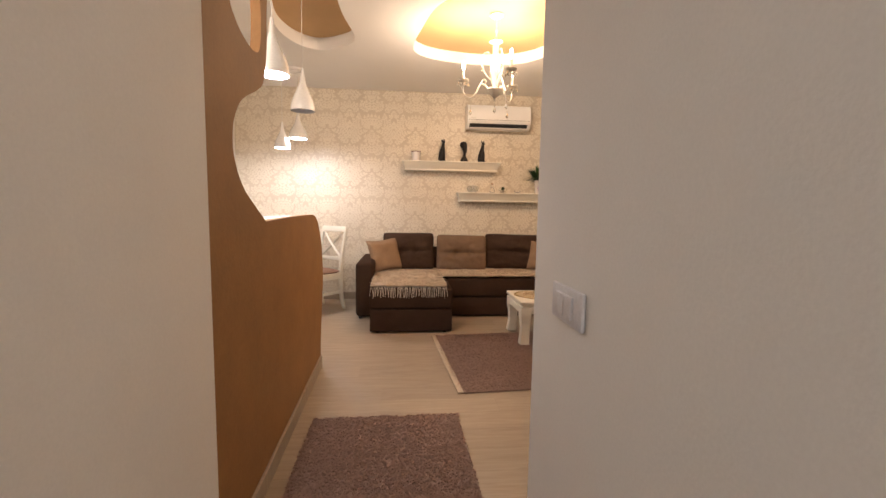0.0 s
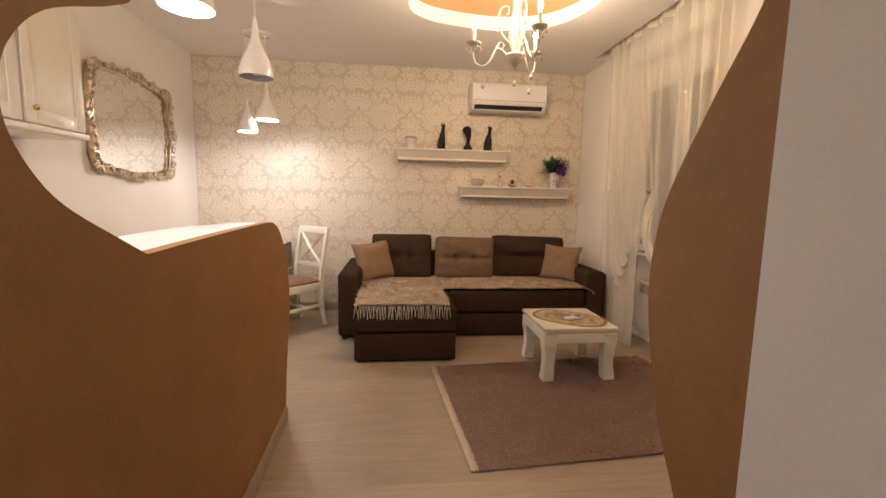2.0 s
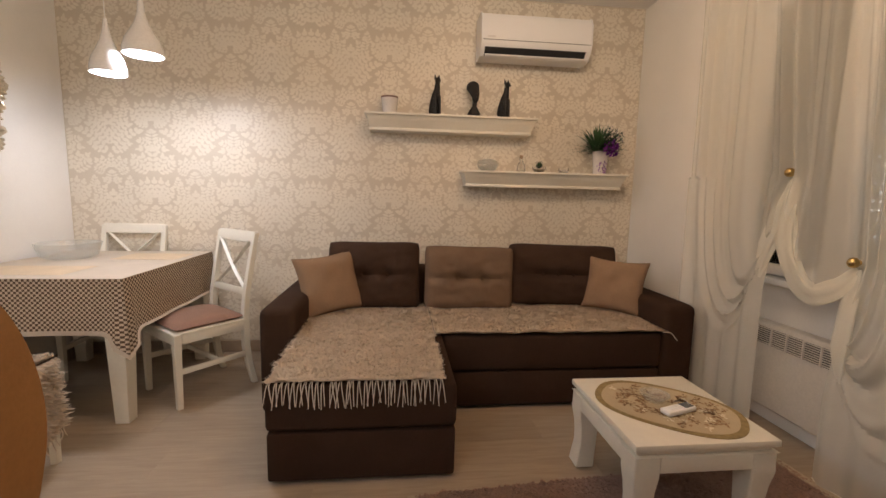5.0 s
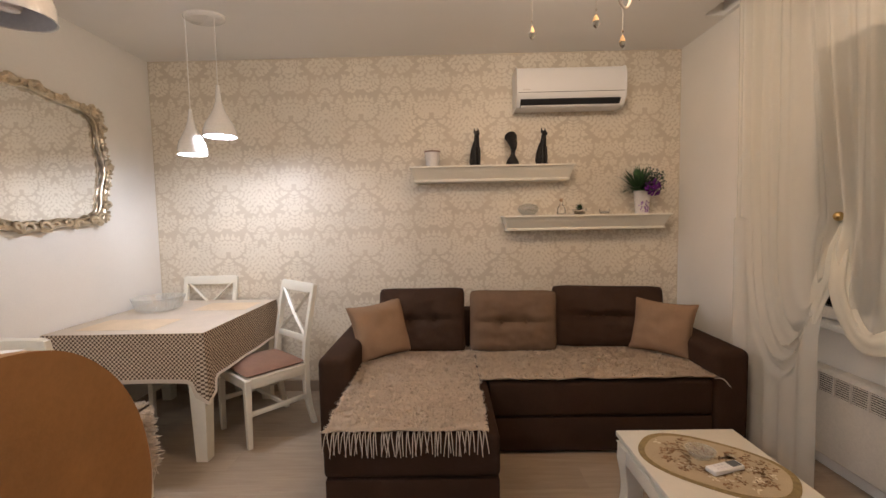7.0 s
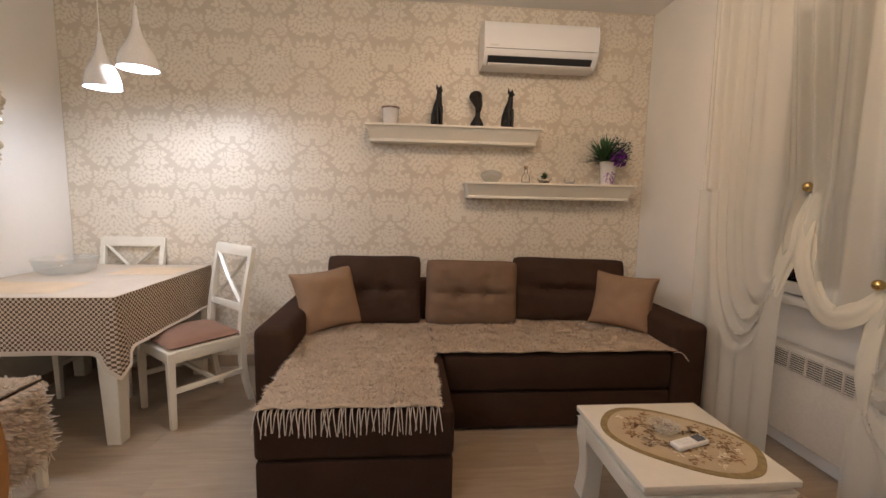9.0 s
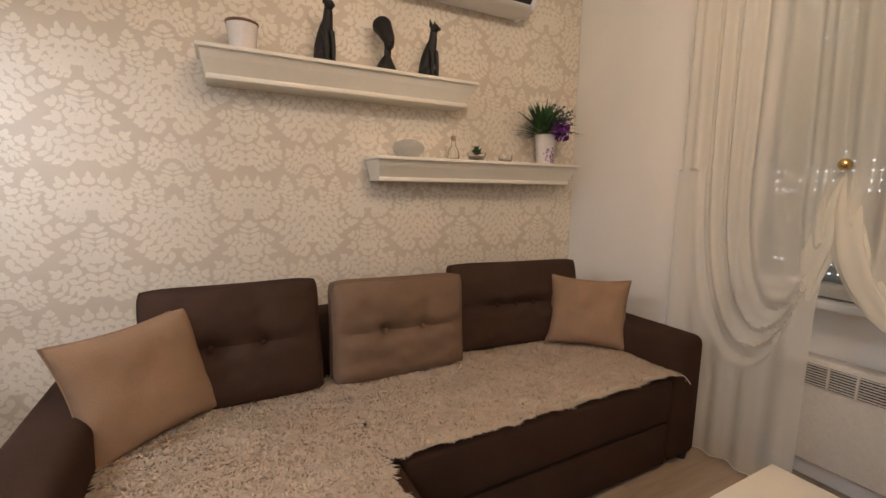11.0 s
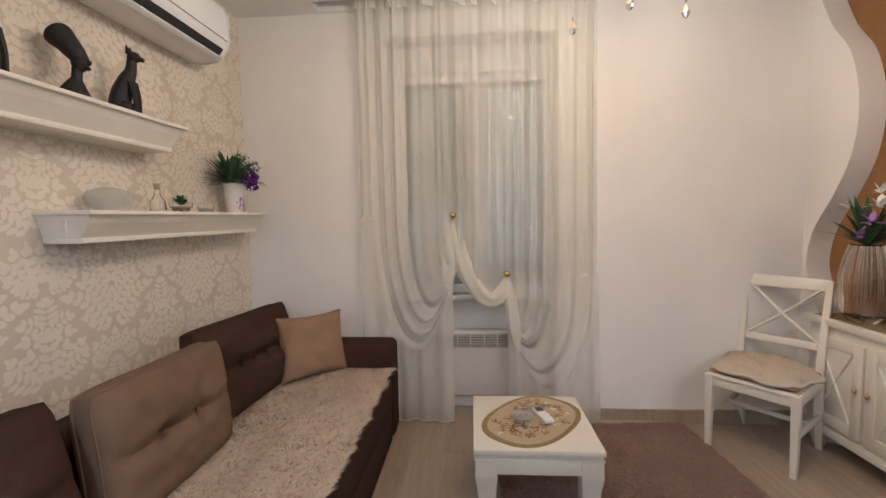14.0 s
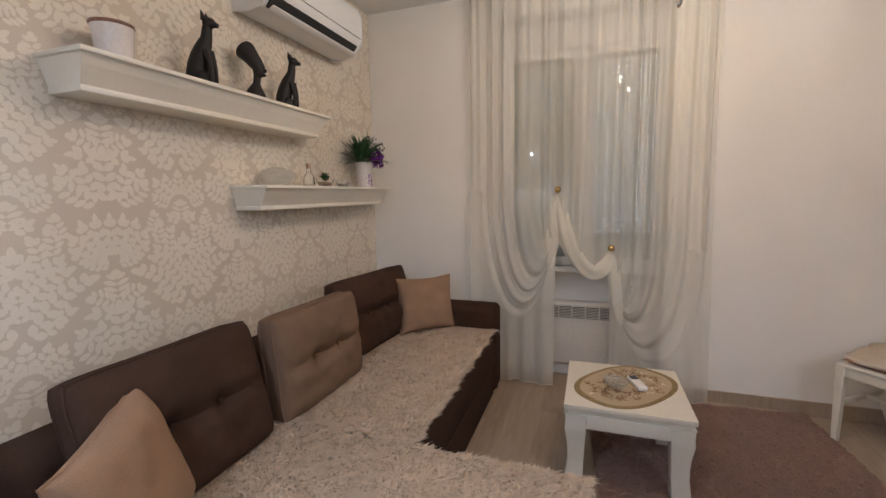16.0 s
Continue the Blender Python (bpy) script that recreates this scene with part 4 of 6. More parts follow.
# ---- shelves and the air conditioner ----
def shelf(x0, x1, z1, label):
    """A deep moulded ledge: wide top board, sloping front, lip below."""
    s = thing("wall_shelf", ((x0 + x1) / 2, 0, z1), label, "shelf", "cream shelves on the wallpaper")
    part("top_board", box(x0, x1, -0.222, -0.001, z1 - 0.016, z1, 0.004), M_CREAM, s)
    verts, faces = [], []
    prof = [(0.012, -0.205, z1 - 0.016), (0.020, -0.188, z1 - 0.045), (0.034, -0.150, z1 - 0.098), (0.034, -0.140, z1 - 0.098)]
    for inset, y, z in prof:
        verts += [(x0 + inset, -0.001, z), (x0 + inset, y, z), (x1 - inset, y, z), (x1 - inset, -0.001, z)]
    for i in range(len(prof) - 1):
        for k in range(3):
            p = 4 * i + k
            faces.append((p, p + 1, p + 5, p + 4))
    part("cornice", quads(verts, faces), M_CREAM, s, smooth=False)
    part("lip", box(x0 + 0.030, x1 - 0.030, -0.156, -0.001, z1 - 0.118, z1 - 0.098, 0.004), M_CREAM, s)
    return s


S1, S2 = 1.802, 1.413
shelf(-2.135, -0.870, S1, "long cream moulded wall shelf with dark figurines on it")
shelf(-1.420, -0.137, S2, "long cream moulded wall shelf with glassware and a plant")


def air_conditioner():
    x0, x1, z0, z1 = -1.316, -0.500, 2.222, 2.520
    a = thing("air_conditioner", ((x0 + x1) / 2, 0, z0), "white wall-mounted split air conditioner with its flap ajar", "air conditioner")
    prof = [(-0.001, z0 + 0.01), (-0.09, z0), (-0.165, z0 + 0.012), (-0.215, z0 + 0.07), (-0.228, z0 + 0.11), (-0.226, z0 + 0.24), (-0.205, z1 - 0.012), (-0.18, z1), (-0.001, z1)]
    n_ = len(prof)
    verts = [(x, y, z) for x in (x0, x1) for y, z in prof]
    faces = [tuple(range(n_)), tuple(range(2 * n_ - 1, n_ - 1, -1))] + [(k, (k + 1) % n_, n_ + (k + 1) % n_, n_ + k) for k in range(n_)]
    bm = quads(verts, faces)
    bmesh.ops.bevel(bm, geom=bm.edges[:], offset=0.007, segments=2, affect="EDGES")
    part("body", bm, M_AC, a)
    m = pose(0, -0.191, z0 + 0.035, -49)
    part("outlet", moved(box(x0 + 0.03, x1 - 0.04, -0.034, 0.034, -0.006, 0.003), m), M_DARK, a, "dark air outlet", smooth=False)
    part("flap", moved(box(x0 + 0.03, x1 - 0.04, -0.016, 0.016, -0.008, -0.002, 0.002), pose(0, -0.196, z0 + 0.010, -25)), M_AC, a)
    for k in range(9):
        x = x0 + 0.075 + 0.083 * k
        part("vane", moved(box(x, x + 0.060, 0.014, 0.026, -0.010, -0.0065), m), M_AC, a, smooth=False)
    part("seam", box(x0 + 0.012, x1 - 0.012, -0.2292, -0.2275, z0 + 0.105, z0 + 0.108), M_DARK, a, smooth=False)
    part("marking", box(x0 + 0.045, x0 + 0.10, -0.2296, -0.2275, z0 + 0.122, z0 + 0.132), M_SHUTTER, a, "small grey marking", smooth=False)
    part("screw_cover", moved(lathe([(0, 0), (0.006, 0), (0.006, 0.002), (0, 0.002)], n=10), pose(x0 - 0.001, -0.05, z0 + 0.1, 0, -90)), M_PLATE, a)


air_conditioner()


def blob_figure(name, bits, material, label, category, group=""):
    """A carved figure in one mesh: overlapping rounded limbs fused together."""
    bm = None
    for b in bits:
        bm = b if bm is None else merge(bm, b)
    bmesh.ops.remove_doubles(bm, verts=bm.verts[:], dist=0.0005)
    ob = part(name, bm, material, None, label)
    return tagged(ob, label, category, group)


def ball(x, y, z, rx, ry, rz, rot=(0, 0, 0), n=14):
    bm = bmesh.new()
    bmesh.ops.create_uvsphere(bm, u_segments=n, v_segments=n // 2 + 2, radius=1.0)
    bm.transform(pose(x, y, z, *rot) @ Matrix.Diagonal((rx, ry, rz, 1)))
    return bm


def cat(x, y, z, turn, k=1.0):
    """A slim seated cat; it faces local +x."""
    m = pose(x, y, z, 0, 0, turn) @ Matrix.Scale(k, 4)
    bits = [
        tube([(-0.030, 0, 0.0), (-0.036, 0, 0.035), (-0.028, 0, 0.085), (-0.008, 0, 0.135), (0.010, 0, 0.175), (0.016, 0, 0.215)], [0.026, 0.039, 0.036, 0.030, 0.020, 0.0165], 14),
        ball(-0.02, 0.018, 0.03, 0.036, 0.018, 0.034), ball(-0.02, -0.018, 0.03, 0.036, 0.018, 0.034),
        tube([(0.012, 0.013, 0.13), (0.026, 0.014, 0.07), (0.028, 0.014, 0.012), (0.040, 0.014, 0.005)], [0.016, 0.010, 0.008, 0.009], 8),
        tube([(0.012, -0.013, 0.13), (0.026, -0.014, 0.07), (0.028, -0.014, 0.012), (0.040, -0.014, 0.005)], [0.016, 0.010, 0.008, 0.009], 8),
        ball(0.024, 0, 0.228, 0.024, 0.019, 0.021), tube([(0.030, 0, 0.226), (0.058, 0, 0.217)], [0.014, 0.008], 8, raw=True),
        tube([(0.012, 0.012, 0.238), (0.006, 0.015, 0.270)], [0.011, 0.002], 6, raw=True), tube([(0.012, -0.012, 0.238), (0.006, -0.015, 0.270)], [0.011, 0.002], 6, raw=True),
        tube([(-0.045, 0.0, 0.01), (-0.052, 0.03, 0.008), (-0.02, 0.045, 0.008), (0.02, 0.036, 0.008)], [0.009, 0.008, 0.007, 0.004], 7),
        tube([(-0.03, 0, 0.004), (0.035, 0, 0.004)], [0.036, 0.024], 12, (1.0, 0.12), raw=True)]
    return blob_figure("cat_figurine", [moved(b, m) for b in bits], M_EBONY, "slim black carved wooden seated cat figurine on the shelf", "figurine", "dark figurines on the shelf")


def bust(x, y, z, turn):
    m = pose(x, y, z, 0, 0, turn) @ Matrix.Scale(1.09, 4)
    bits = [tube([(-0.004, 0, 0.0), (-0.004, 0, 0.03), (0.0, 0, 0.055), (0.004, 0, 0.075), (0.008, 0, 0.105)], [0.050, 0.046, 0.030, 0.017, 0.017], 14, (0.95, 0.85)),
            ball(0.018, 0, 0.128, 0.026, 0.022, 0.036, (0, 12, 0)),
            tube([(0.022, 0, 0.130), (0.008, 0, 0.152), (-0.016, 0, 0.184), (-0.036, 0, 0.208), (-0.044, 0, 0.216), (-0.047, 0, 0.219)], [0.022, 0.031, 0.037, 0.045, 0.043, 0.022], 16, (1.0, 0.92)),
            ball(0.044, 0, 0.124, 0.009, 0.006, 0.009), ball(0.038, 0, 0.106, 0.010, 0.010, 0.007)]
    return blob_figure("bust_figurine", [moved(b, m) for b in bits], M_EBONY, "black carved wooden bust with a tall headdress on the shelf", "figurine", "dark figurines on the shelf")


cat(-1.620, -0.135, S1, -74, 1.07)
bust(-1.335, -0.125, S1, -78)
cat(-1.105, -0.135, S1, -74, 1.04)


def pot():
    p = thing("ceramic_pot", (-1.96, -0.11, S1), "white glazed ceramic pot with a brown rim", "pot")
    part("body", lathe([(0, 0.004), (0.044, 0.004), (0.047, 0.0), (0.053, 0.03), (0.061, 0.115), (0.063, 0.122), (0.058, 0.122), (0.050, 0.03), (0, 0.02)], (-1.96, -0.11, S1)), M_CERAM, p)
    part("rim", lathe([(0.0605, 0.114), (0.0645, 0.118), (0.064, 0.125), (0.058, 0.126), (0.0575, 0.118)], (-1.96, -0.11, S1)), M_RIM, p, "brown glazed rim")


pot()


def leaf_bits(rng, base, count, length, width, spread_up=0.5, droop=0.4):
    """Arching leaves that spring from a base."""
    verts, faces = [], []
    for _ in range(count):
        a, e = rng.uniform(0, 2 * math.pi), rng.uniform(0.15, 1.0) ** spread_up
        d = Vector((math.cos(a) * (1 - e * 0.75), math.sin(a) * (1 - e * 0.75), e)).normalized()
        l, w = length * rng.uniform(0.6, 1.15), width * rng.uniform(0.7, 1.2)
        side = d.cross(Vector((0, 0, 1)))
        side = side.normalized() if side.length > 1e-3 else Vector((1, 0, 0))
        o = len(verts)
        for k, (t, ww) in enumerate(((0, 0.25), (0.35, 0.9), (0.7, 0.8), (1.0, 0.03))):
            p = base + d * (l * t) - Vector((0, 0, droop * l * t * t * (1 - e * 0.6)))
            verts += [p - side * w / 2 * ww, p + side * w / 2 * ww]
        for k in range(3):
            faces.append((o + 2 * k, o + 2 * k + 1, o + 2 * k + 3, o + 2 * k + 2))
    return verts, faces


def petals(rng, centre, count, radius, size):
    verts, faces = [], []
    for _ in range(count):
        v = Vector((rng.gauss(0, 1), rng.gauss(0, 1), rng.gauss(0, 1))).normalized() * radius * rng.random() ** 0.4
        n1 = Vector((rng.gauss(0, 1), rng.gauss(0, 1), rng.gauss(0, 1))).normalized()
        a = n1.orthogonal().normalized() * size * rng.uniform(0.5, 1.1)
        b = n1.cross(a).normalized() * size * rng.uniform(0.35, 0.7)
        c = Vector(centre) + v
        o = len(verts)
        verts += [c - a, c - b * 0.9, c + a, c + b * 0.9 + n1 * size * 0.2]
        faces.append((o, o + 1, o + 2, o + 3))
    return verts, faces


def flower_vase():
    x, y = -0.325, -0.11
    v = thing("flower_vase", (x, y, S2), "white ceramic vase with lilac decor and artificial greenery", "vase")
    part("body", lathe([(0, 0.003), (0.046, 0.003), (0.050, 0.0), (0.052, 0.05), (0.062, 0.165), (0.064, 0.172), (0.059, 0.172), (0.048, 0.05), (0, 0.02)], (x, y, S2)), M_CERAM, v)
    part("rim", lathe([(0.060, 0.169), (0.066, 0.172), (0.062, 0.176), (0.057, 0.172)], (x, y, S2)), M_CERAM, v)
    rng = random.Random(11)
    vs, fs = [], []
    for k in range(46):
        a, z = rng.gauss(-1.4, 0.42), rng.uniform(0.012, 0.095)
        r = 0.0522 + 0.09 * max(z - 0.05, 0) + 0.0012
        c = Vector((x + r * math.cos(a), y + r * math.sin(a), S2 + z))
        t1, t2 = Vector((-math.sin(a), math.cos(a), 0)) * rng.uniform(0.004, 0.010), Vector((0, 0, rng.uniform(0.004, 0.009)))
        o = len(vs)
        vs += [c - t1, c - t2, c + t1, c + t2]
        fs.append((o, o + 1, o + 2, o + 3))
    part("lilac_decor", quads(vs, fs), M_LILAC, v, "painted lilac blossom", smooth=False, kind="stuff")
    part("greenery", quads(*leaf_bits(rng, Vector((x - 0.025, y, S2 + 0.165)), 170, 0.245, 0.018, 0.8, 0.42)), M_LEAF, v, "dark green grassy leaves", smooth=False, kind="stuff")
    part("sprigs", quads(*petals(rng, (x + 0.065, y - 0.02, S2 + 0.25), 420, 0.105, 0.012)), M_FERN, v, "blue-green leafy sprigs", smooth=False, kind="stuff")
    part("blossom", quads(*petals(rng, (x + 0.050, y - 0.075, S2 + 0.195), 110, 0.060, 0.022)), M_PURPLE, v, "deep purple blossom", smooth=False, kind="stuff")
    part("tiny_flowers", quads(*petals(rng, (x + 0.075, y - 0.03, S2 + 0.28), 70, 0.085, 0.0055)), M_LILAC, v, smooth=False, kind="stuff")


flower_vase()


def small_glassware():
    d = thing("glass_dish", (-1.215, -0.11, S2), "round clear glass lidded dish on the shelf", "dish")
    part("bowl", lathe([(0, 0.004), (0.05, 0.004), (0.075, 0.03), (0.083, 0.052), (0.079, 0.052), (0.07, 0.03), (0.045, 0.010), (0, 0.010)], (-1.215, -0.11, S2), 28), M_THIN, d)
    part("lid", lathe([(0.085, 0.053), (0.070, 0.078), (0.03, 0.092), (0, 0.095), (0, 0.091), (0.03, 0.088), (0.067, 0.074), (0.080, 0.053)], (-1.215, -0.11, S2), 28), M_THIN, d)
    b = thing("glass_bottle", (-0.955, -0.11, S2), "small clear glass flask with a cork stopper", "bottle")
    part("flask", lathe([(0, 0.003), (0.030, 0.003), (0.034, 0.012), (0.030, 0.05), (0.014, 0.075), (0.012, 0.11), (0.016, 0.114), (0.012, 0.114), (0.009, 0.075), (0.026, 0.048), (0.028, 0.012), (0, 0.010)], (-0.955, -0.11, S2)), M_GLASS, b)
    part("stopper", lathe([(0, 0.100), (0.010, 0.100), (0.013, 0.116), (0.015, 0.128), (0, 0.129)], (-0.955, -0.11, S2)), M_CORK, b, "cork stopper")
    p = thing("succulent_bowl", (-0.815, -0.12, S2), "small glass bowl planted with green succulents", "plant")
    part("bowl", lathe([(0, 0.003), (0.032, 0.003), (0.048, 0.025), (0.054, 0.045), (0.050, 0.045), (0.043, 0.025), (0, 0.012)], (-0.815, -0.12, S2)), M_GLASS, p)
    rng = random.Random(3)
    part("soil", lathe([(0, 0.014), (0.040, 0.020), (0.043, 0.028), (0, 0.034)], (-0.815, -0.12, S2)), M_FUR_B, p, "pale gravel")
    part("leaves", quads(*leaf_bits(rng, Vector((-0.815, -0.12, S2 + 0.035)), 70, 0.058, 0.011, 0.7, 0.25)), M_LEAF, p, smooth=False, kind="stuff")
    part("red_tip", quads(*petals(rng, (-0.835, -0.13, S2 + 0.075), 14, 0.012, 0.006)), M_RIM, p, smooth=False, kind="stuff")
    c = thing("tealight_glass", (-0.62, -0.12, S2), "low clear glass tealight holder on the shelf", "candle holder")
    part("cup", lathe([(0, 0.003), (0.034, 0.003), (0.040, 0.02), (0.038, 0.040), (0.035, 0.040), (0.035, 0.018), (0, 0.012)], (-0.62, -0.12, S2)), M_GLASS, c)
    part("wax", lathe([(0, 0.013), (0.030, 0.013), (0.031, 0.022), (0, 0.022)], (-0.62, -0.12, S2)), M_CERAM, c, "white wax tealight")


small_glassware()


# ---- curtain ----
def fold(y, z, seed):
    """How far the cloth stands out at a place: deep soft folds, finer at the top."""
    low = min(max((H - z) / H, 0), 1)
    d = 0.020 * math.sin(y * 33 + seed + 0.9 * low * math.sin(y * 7 + 2)) + 0.014 * math.sin(y * 61 + seed * 2 + 1.3 * low) + 0.010 * noise.noise(Vector((y * 11, z * 0.9, seed)))
    return d + 0.006 * math.sin(y * 120 + seed) * (1 - low)


K1, K2 = (-1.40, 1.375), (-1.754, 0.978)


def drawn_in(y, z):
    """How far the knobs pull the cloth towards the window."""
    d = 0.0
    for ky, kz in (K1, K2):
        high = min(max((H - z) / (H - kz), 0), 1) if z > kz else max(0.0, 1 - (kz - z) / 0.6)
        d = max(d, 0.125 * high ** 1.2 * math.exp(-((y - ky) / 0.15) ** 2))
    return d


def hanging(y0, y1, top, bottom, seed, nz=44, ny=90):
    """A hanging sheet from y0 to y1; bottom(y) is where it ends."""
    verts, faces = [], []
    for i in range(ny + 1):
        y = y0 + (y1 - y0) * i / ny
        zb = bottom(y)
        for j in range(nz + 1):
            z = top + (zb - top) * j / nz
            x = -0.074 + 0.045 * (top - z) / top + fold(y, z, seed)
            verts.append((min(x, 0.012) + drawn_in(y, z), y, z))
    for i in range(ny):
        for j in range(nz):
            a = i * (nz + 1) + j
            faces.append((a, a + nz + 1, a + nz + 2, a + 1))
    return quads(verts, faces)


def sag(s, h, d0, d1, most):
    """Names the fold that runs through a place: s beside the knob, h below it. Folds hang straight above
    the knob's height and swing round in a U to the knob below it; c is the width of the U."""
    if h <= 0:
        return s
    s = max(s, 0.006)
    lo, hi = s, most
    for _ in range(18):
        c = (lo + hi) / 2
        if 2 * math.sqrt(s / c * (1 - s / c)) * (d0 + d1 * c) < h:
            lo = c
        else:
            hi = c
    return hi


def side_panel(knob_at, way, width, top, d0, d1, seed, flare):
    """A pinned panel from a knob outwards, its cloth hanging in U folds from the knob; gives the mesh and its hem."""
    verts, faces, hem = [], [], []
    ns, nz = 110, 190
    for i in range(ns + 1):
        s = width * i / ns
        y = knob_at[0] + way * s
        zb = FL + 0.012 + 0.012 * max(0, math.sin(y * 15))
        for j in range(nz + 1):
            z = top + (zb - top) * j / nz
            c = sag(s, knob_at[1] - z, d0, d1, width)
            low = min(max((top - z) / top, 0), 1)
            ph = 2 * math.pi * c / 0.118 + 1.6 * math.sin(c * 15 + seed) + seed
            out = 0.023 * math.sin(ph) + 0.009 * math.sin(2.3 * ph + 1.0 + seed) + 0.010 * noise.noise(Vector((y * 9, z * 1.1, seed)))
            out += 0.005 * math.sin(y * 130 + seed) * (1 - low) ** 3
            deep = min(max((width - c) / 0.16, 0), 1) if z < knob_at[1] else 1.0
            out = out * deep * (0.8 * min(1.0, s / (0.5 * c)) if z < knob_at[1] else min(1.0, 0.4 + s / 0.1)) + (1 - deep) * 0.014 * math.sin(y * 48 + seed + 0.8 * math.sin(y * 11))
            x = -0.074 + 0.045 * low + out
            yy = y + way * flare * low ** 2 * (s / width) + 0.010 * math.cos(ph) * low
            verts.append((min(x, 0.012) + drawn_in(y, z), yy, z))
        hem.append(verts[-1])
    for i in range(ns):
        for j in range(nz):
            a = i * (nz + 1) + j
            faces.append((a, a + nz + 1, a + nz + 2, a + 1))
    return quads(verts, faces), hem


def gathered(points, widths, pleats, seed):
    """Cloth bunched into a soft rope with pleats running along it."""
    line = smooth_line(points, steps=8)
    verts, faces = [], []
    n_ = 28
    for i, p in enumerate(line):
        t = (line[min(i + 1, len(line) - 1)] - line[max(i - 1, 0)]).normalized()
        side = Vector((-1, 0, 0))
        across = t.cross(side).normalized()
        f = i / (len(line) - 1) * (len(widths) - 1)
        j = min(int(f), len(widths) - 2)
        w = widths[j] + (widths[j + 1] - widths[j]) * (f - j)
        for k in range(n_):
            a = 2 * math.pi * k / n_
            r = w * (1 + 0.16 * math.sin(pleats * a + seed + 0.15 * i))
            verts.append(p + across * (r * math.cos(a)) + side * (r * 0.42 * math.sin(a)))
    for i in range(len(line) - 1):
        for k in range(n_):
            a, b = i * n_ + k, i * n_ + (k + 1) % n_
            faces.append((a, b, b + n_, a + n_))
    return quads(verts, faces)



def curtain():
    c = thing("sheer_curtain", (-0.05, -1.55, 0.0), "sheer cream voile curtain pinned up in swags at two brass knobs", "curtain")
    top = H + 0.03
    mesh, hem = side_panel(K1, 1, 0.59, top, 0.25, 1.25, 0.3, 0.02)
    part("left_panel", mesh, M_SHEER, c)
    part("bottom_hem", tube(hem, 0.003, 4, raw=True), M_SHEER_D, c)
    mesh, hem = side_panel(K2, -1, 0.55, top, 0.20, 1.05, 4.1, 0.05)
    part("right_panel", mesh, M_SHEER, c)
    part("bottom_hem", tube(hem, 0.003, 4, raw=True), M_SHEER_D, c)
    share = lambda y: min(max((K1[0] - y) / (K1[0] - K2[0]), 0), 1)
    part("middle_panel", hanging(K1[0] + 0.01, K2[0] - 0.01, top, lambda y: K1[1] + (K2[1] - K1[1]) * share(y) - 0.02 - 0.30 * math.sin(math.pi * share(y)), 1.9), M_SHEER, c)
    part("heading_tape", hanging(-0.81, -2.31, top, lambda y: H - 0.030, 2.2, 4, 160), M_SHEER_D, c, "gathered heading tape")
    part("swag", gathered([(0.075, K1[0], 1.345), (0.035, -1.425, 1.20), (-0.01, -1.475, 1.03), (-0.02, -1.56, 0.875), (-0.015, -1.645, 0.815), (0.02, -1.72, 0.86), (0.065, K2[0], 0.948)], [0.022, 0.050, 0.052, 0.046, 0.048, 0.044, 0.018], 5, 0.0), M_SHEER_D, c, "dense gathered swag")
    part("gathered_fall", gathered([(0.075, K1[0], 1.345), (0.04, -1.385, 1.20), (0.0, -1.365, 1.02), (-0.03, -1.36, 0.84)], [0.020, 0.046, 0.050, 0.012], 5, 1.0), M_SHEER_M, c)
    part("second_fall", gathered([(0.065, K2[0], 0.948), (0.02, -1.775, 0.80), (-0.02, -1.80, 0.62), (-0.03, -1.825, 0.47)], [0.016, 0.038, 0.038, 0.010], 4, 2.0), M_SHEER_M, c)


def knob(y, z):
    k = thing("brass_knob", (0.10, y, z), "round brass curtain holdback knob", "curtain knob", "brass knobs of the curtain")
    part("ball", ball(0.040, y, z, 0.023, 0.023, 0.023), M_BRASS, k)
    part("stem", tube([(0.165, y, z), (0.05, y, z)], 0.005, 8, raw=True), M_BRASS, k)
    part("collar", moved(lathe([(0.0, 0), (0.012, 0), (0.012, 0.006), (0.006, 0.008), (0, 0.008)], n=14), pose(0.068, y, z, 0, -90)), M_BRASS, k)


curtain()
knob(*K1)
knob(*K2)


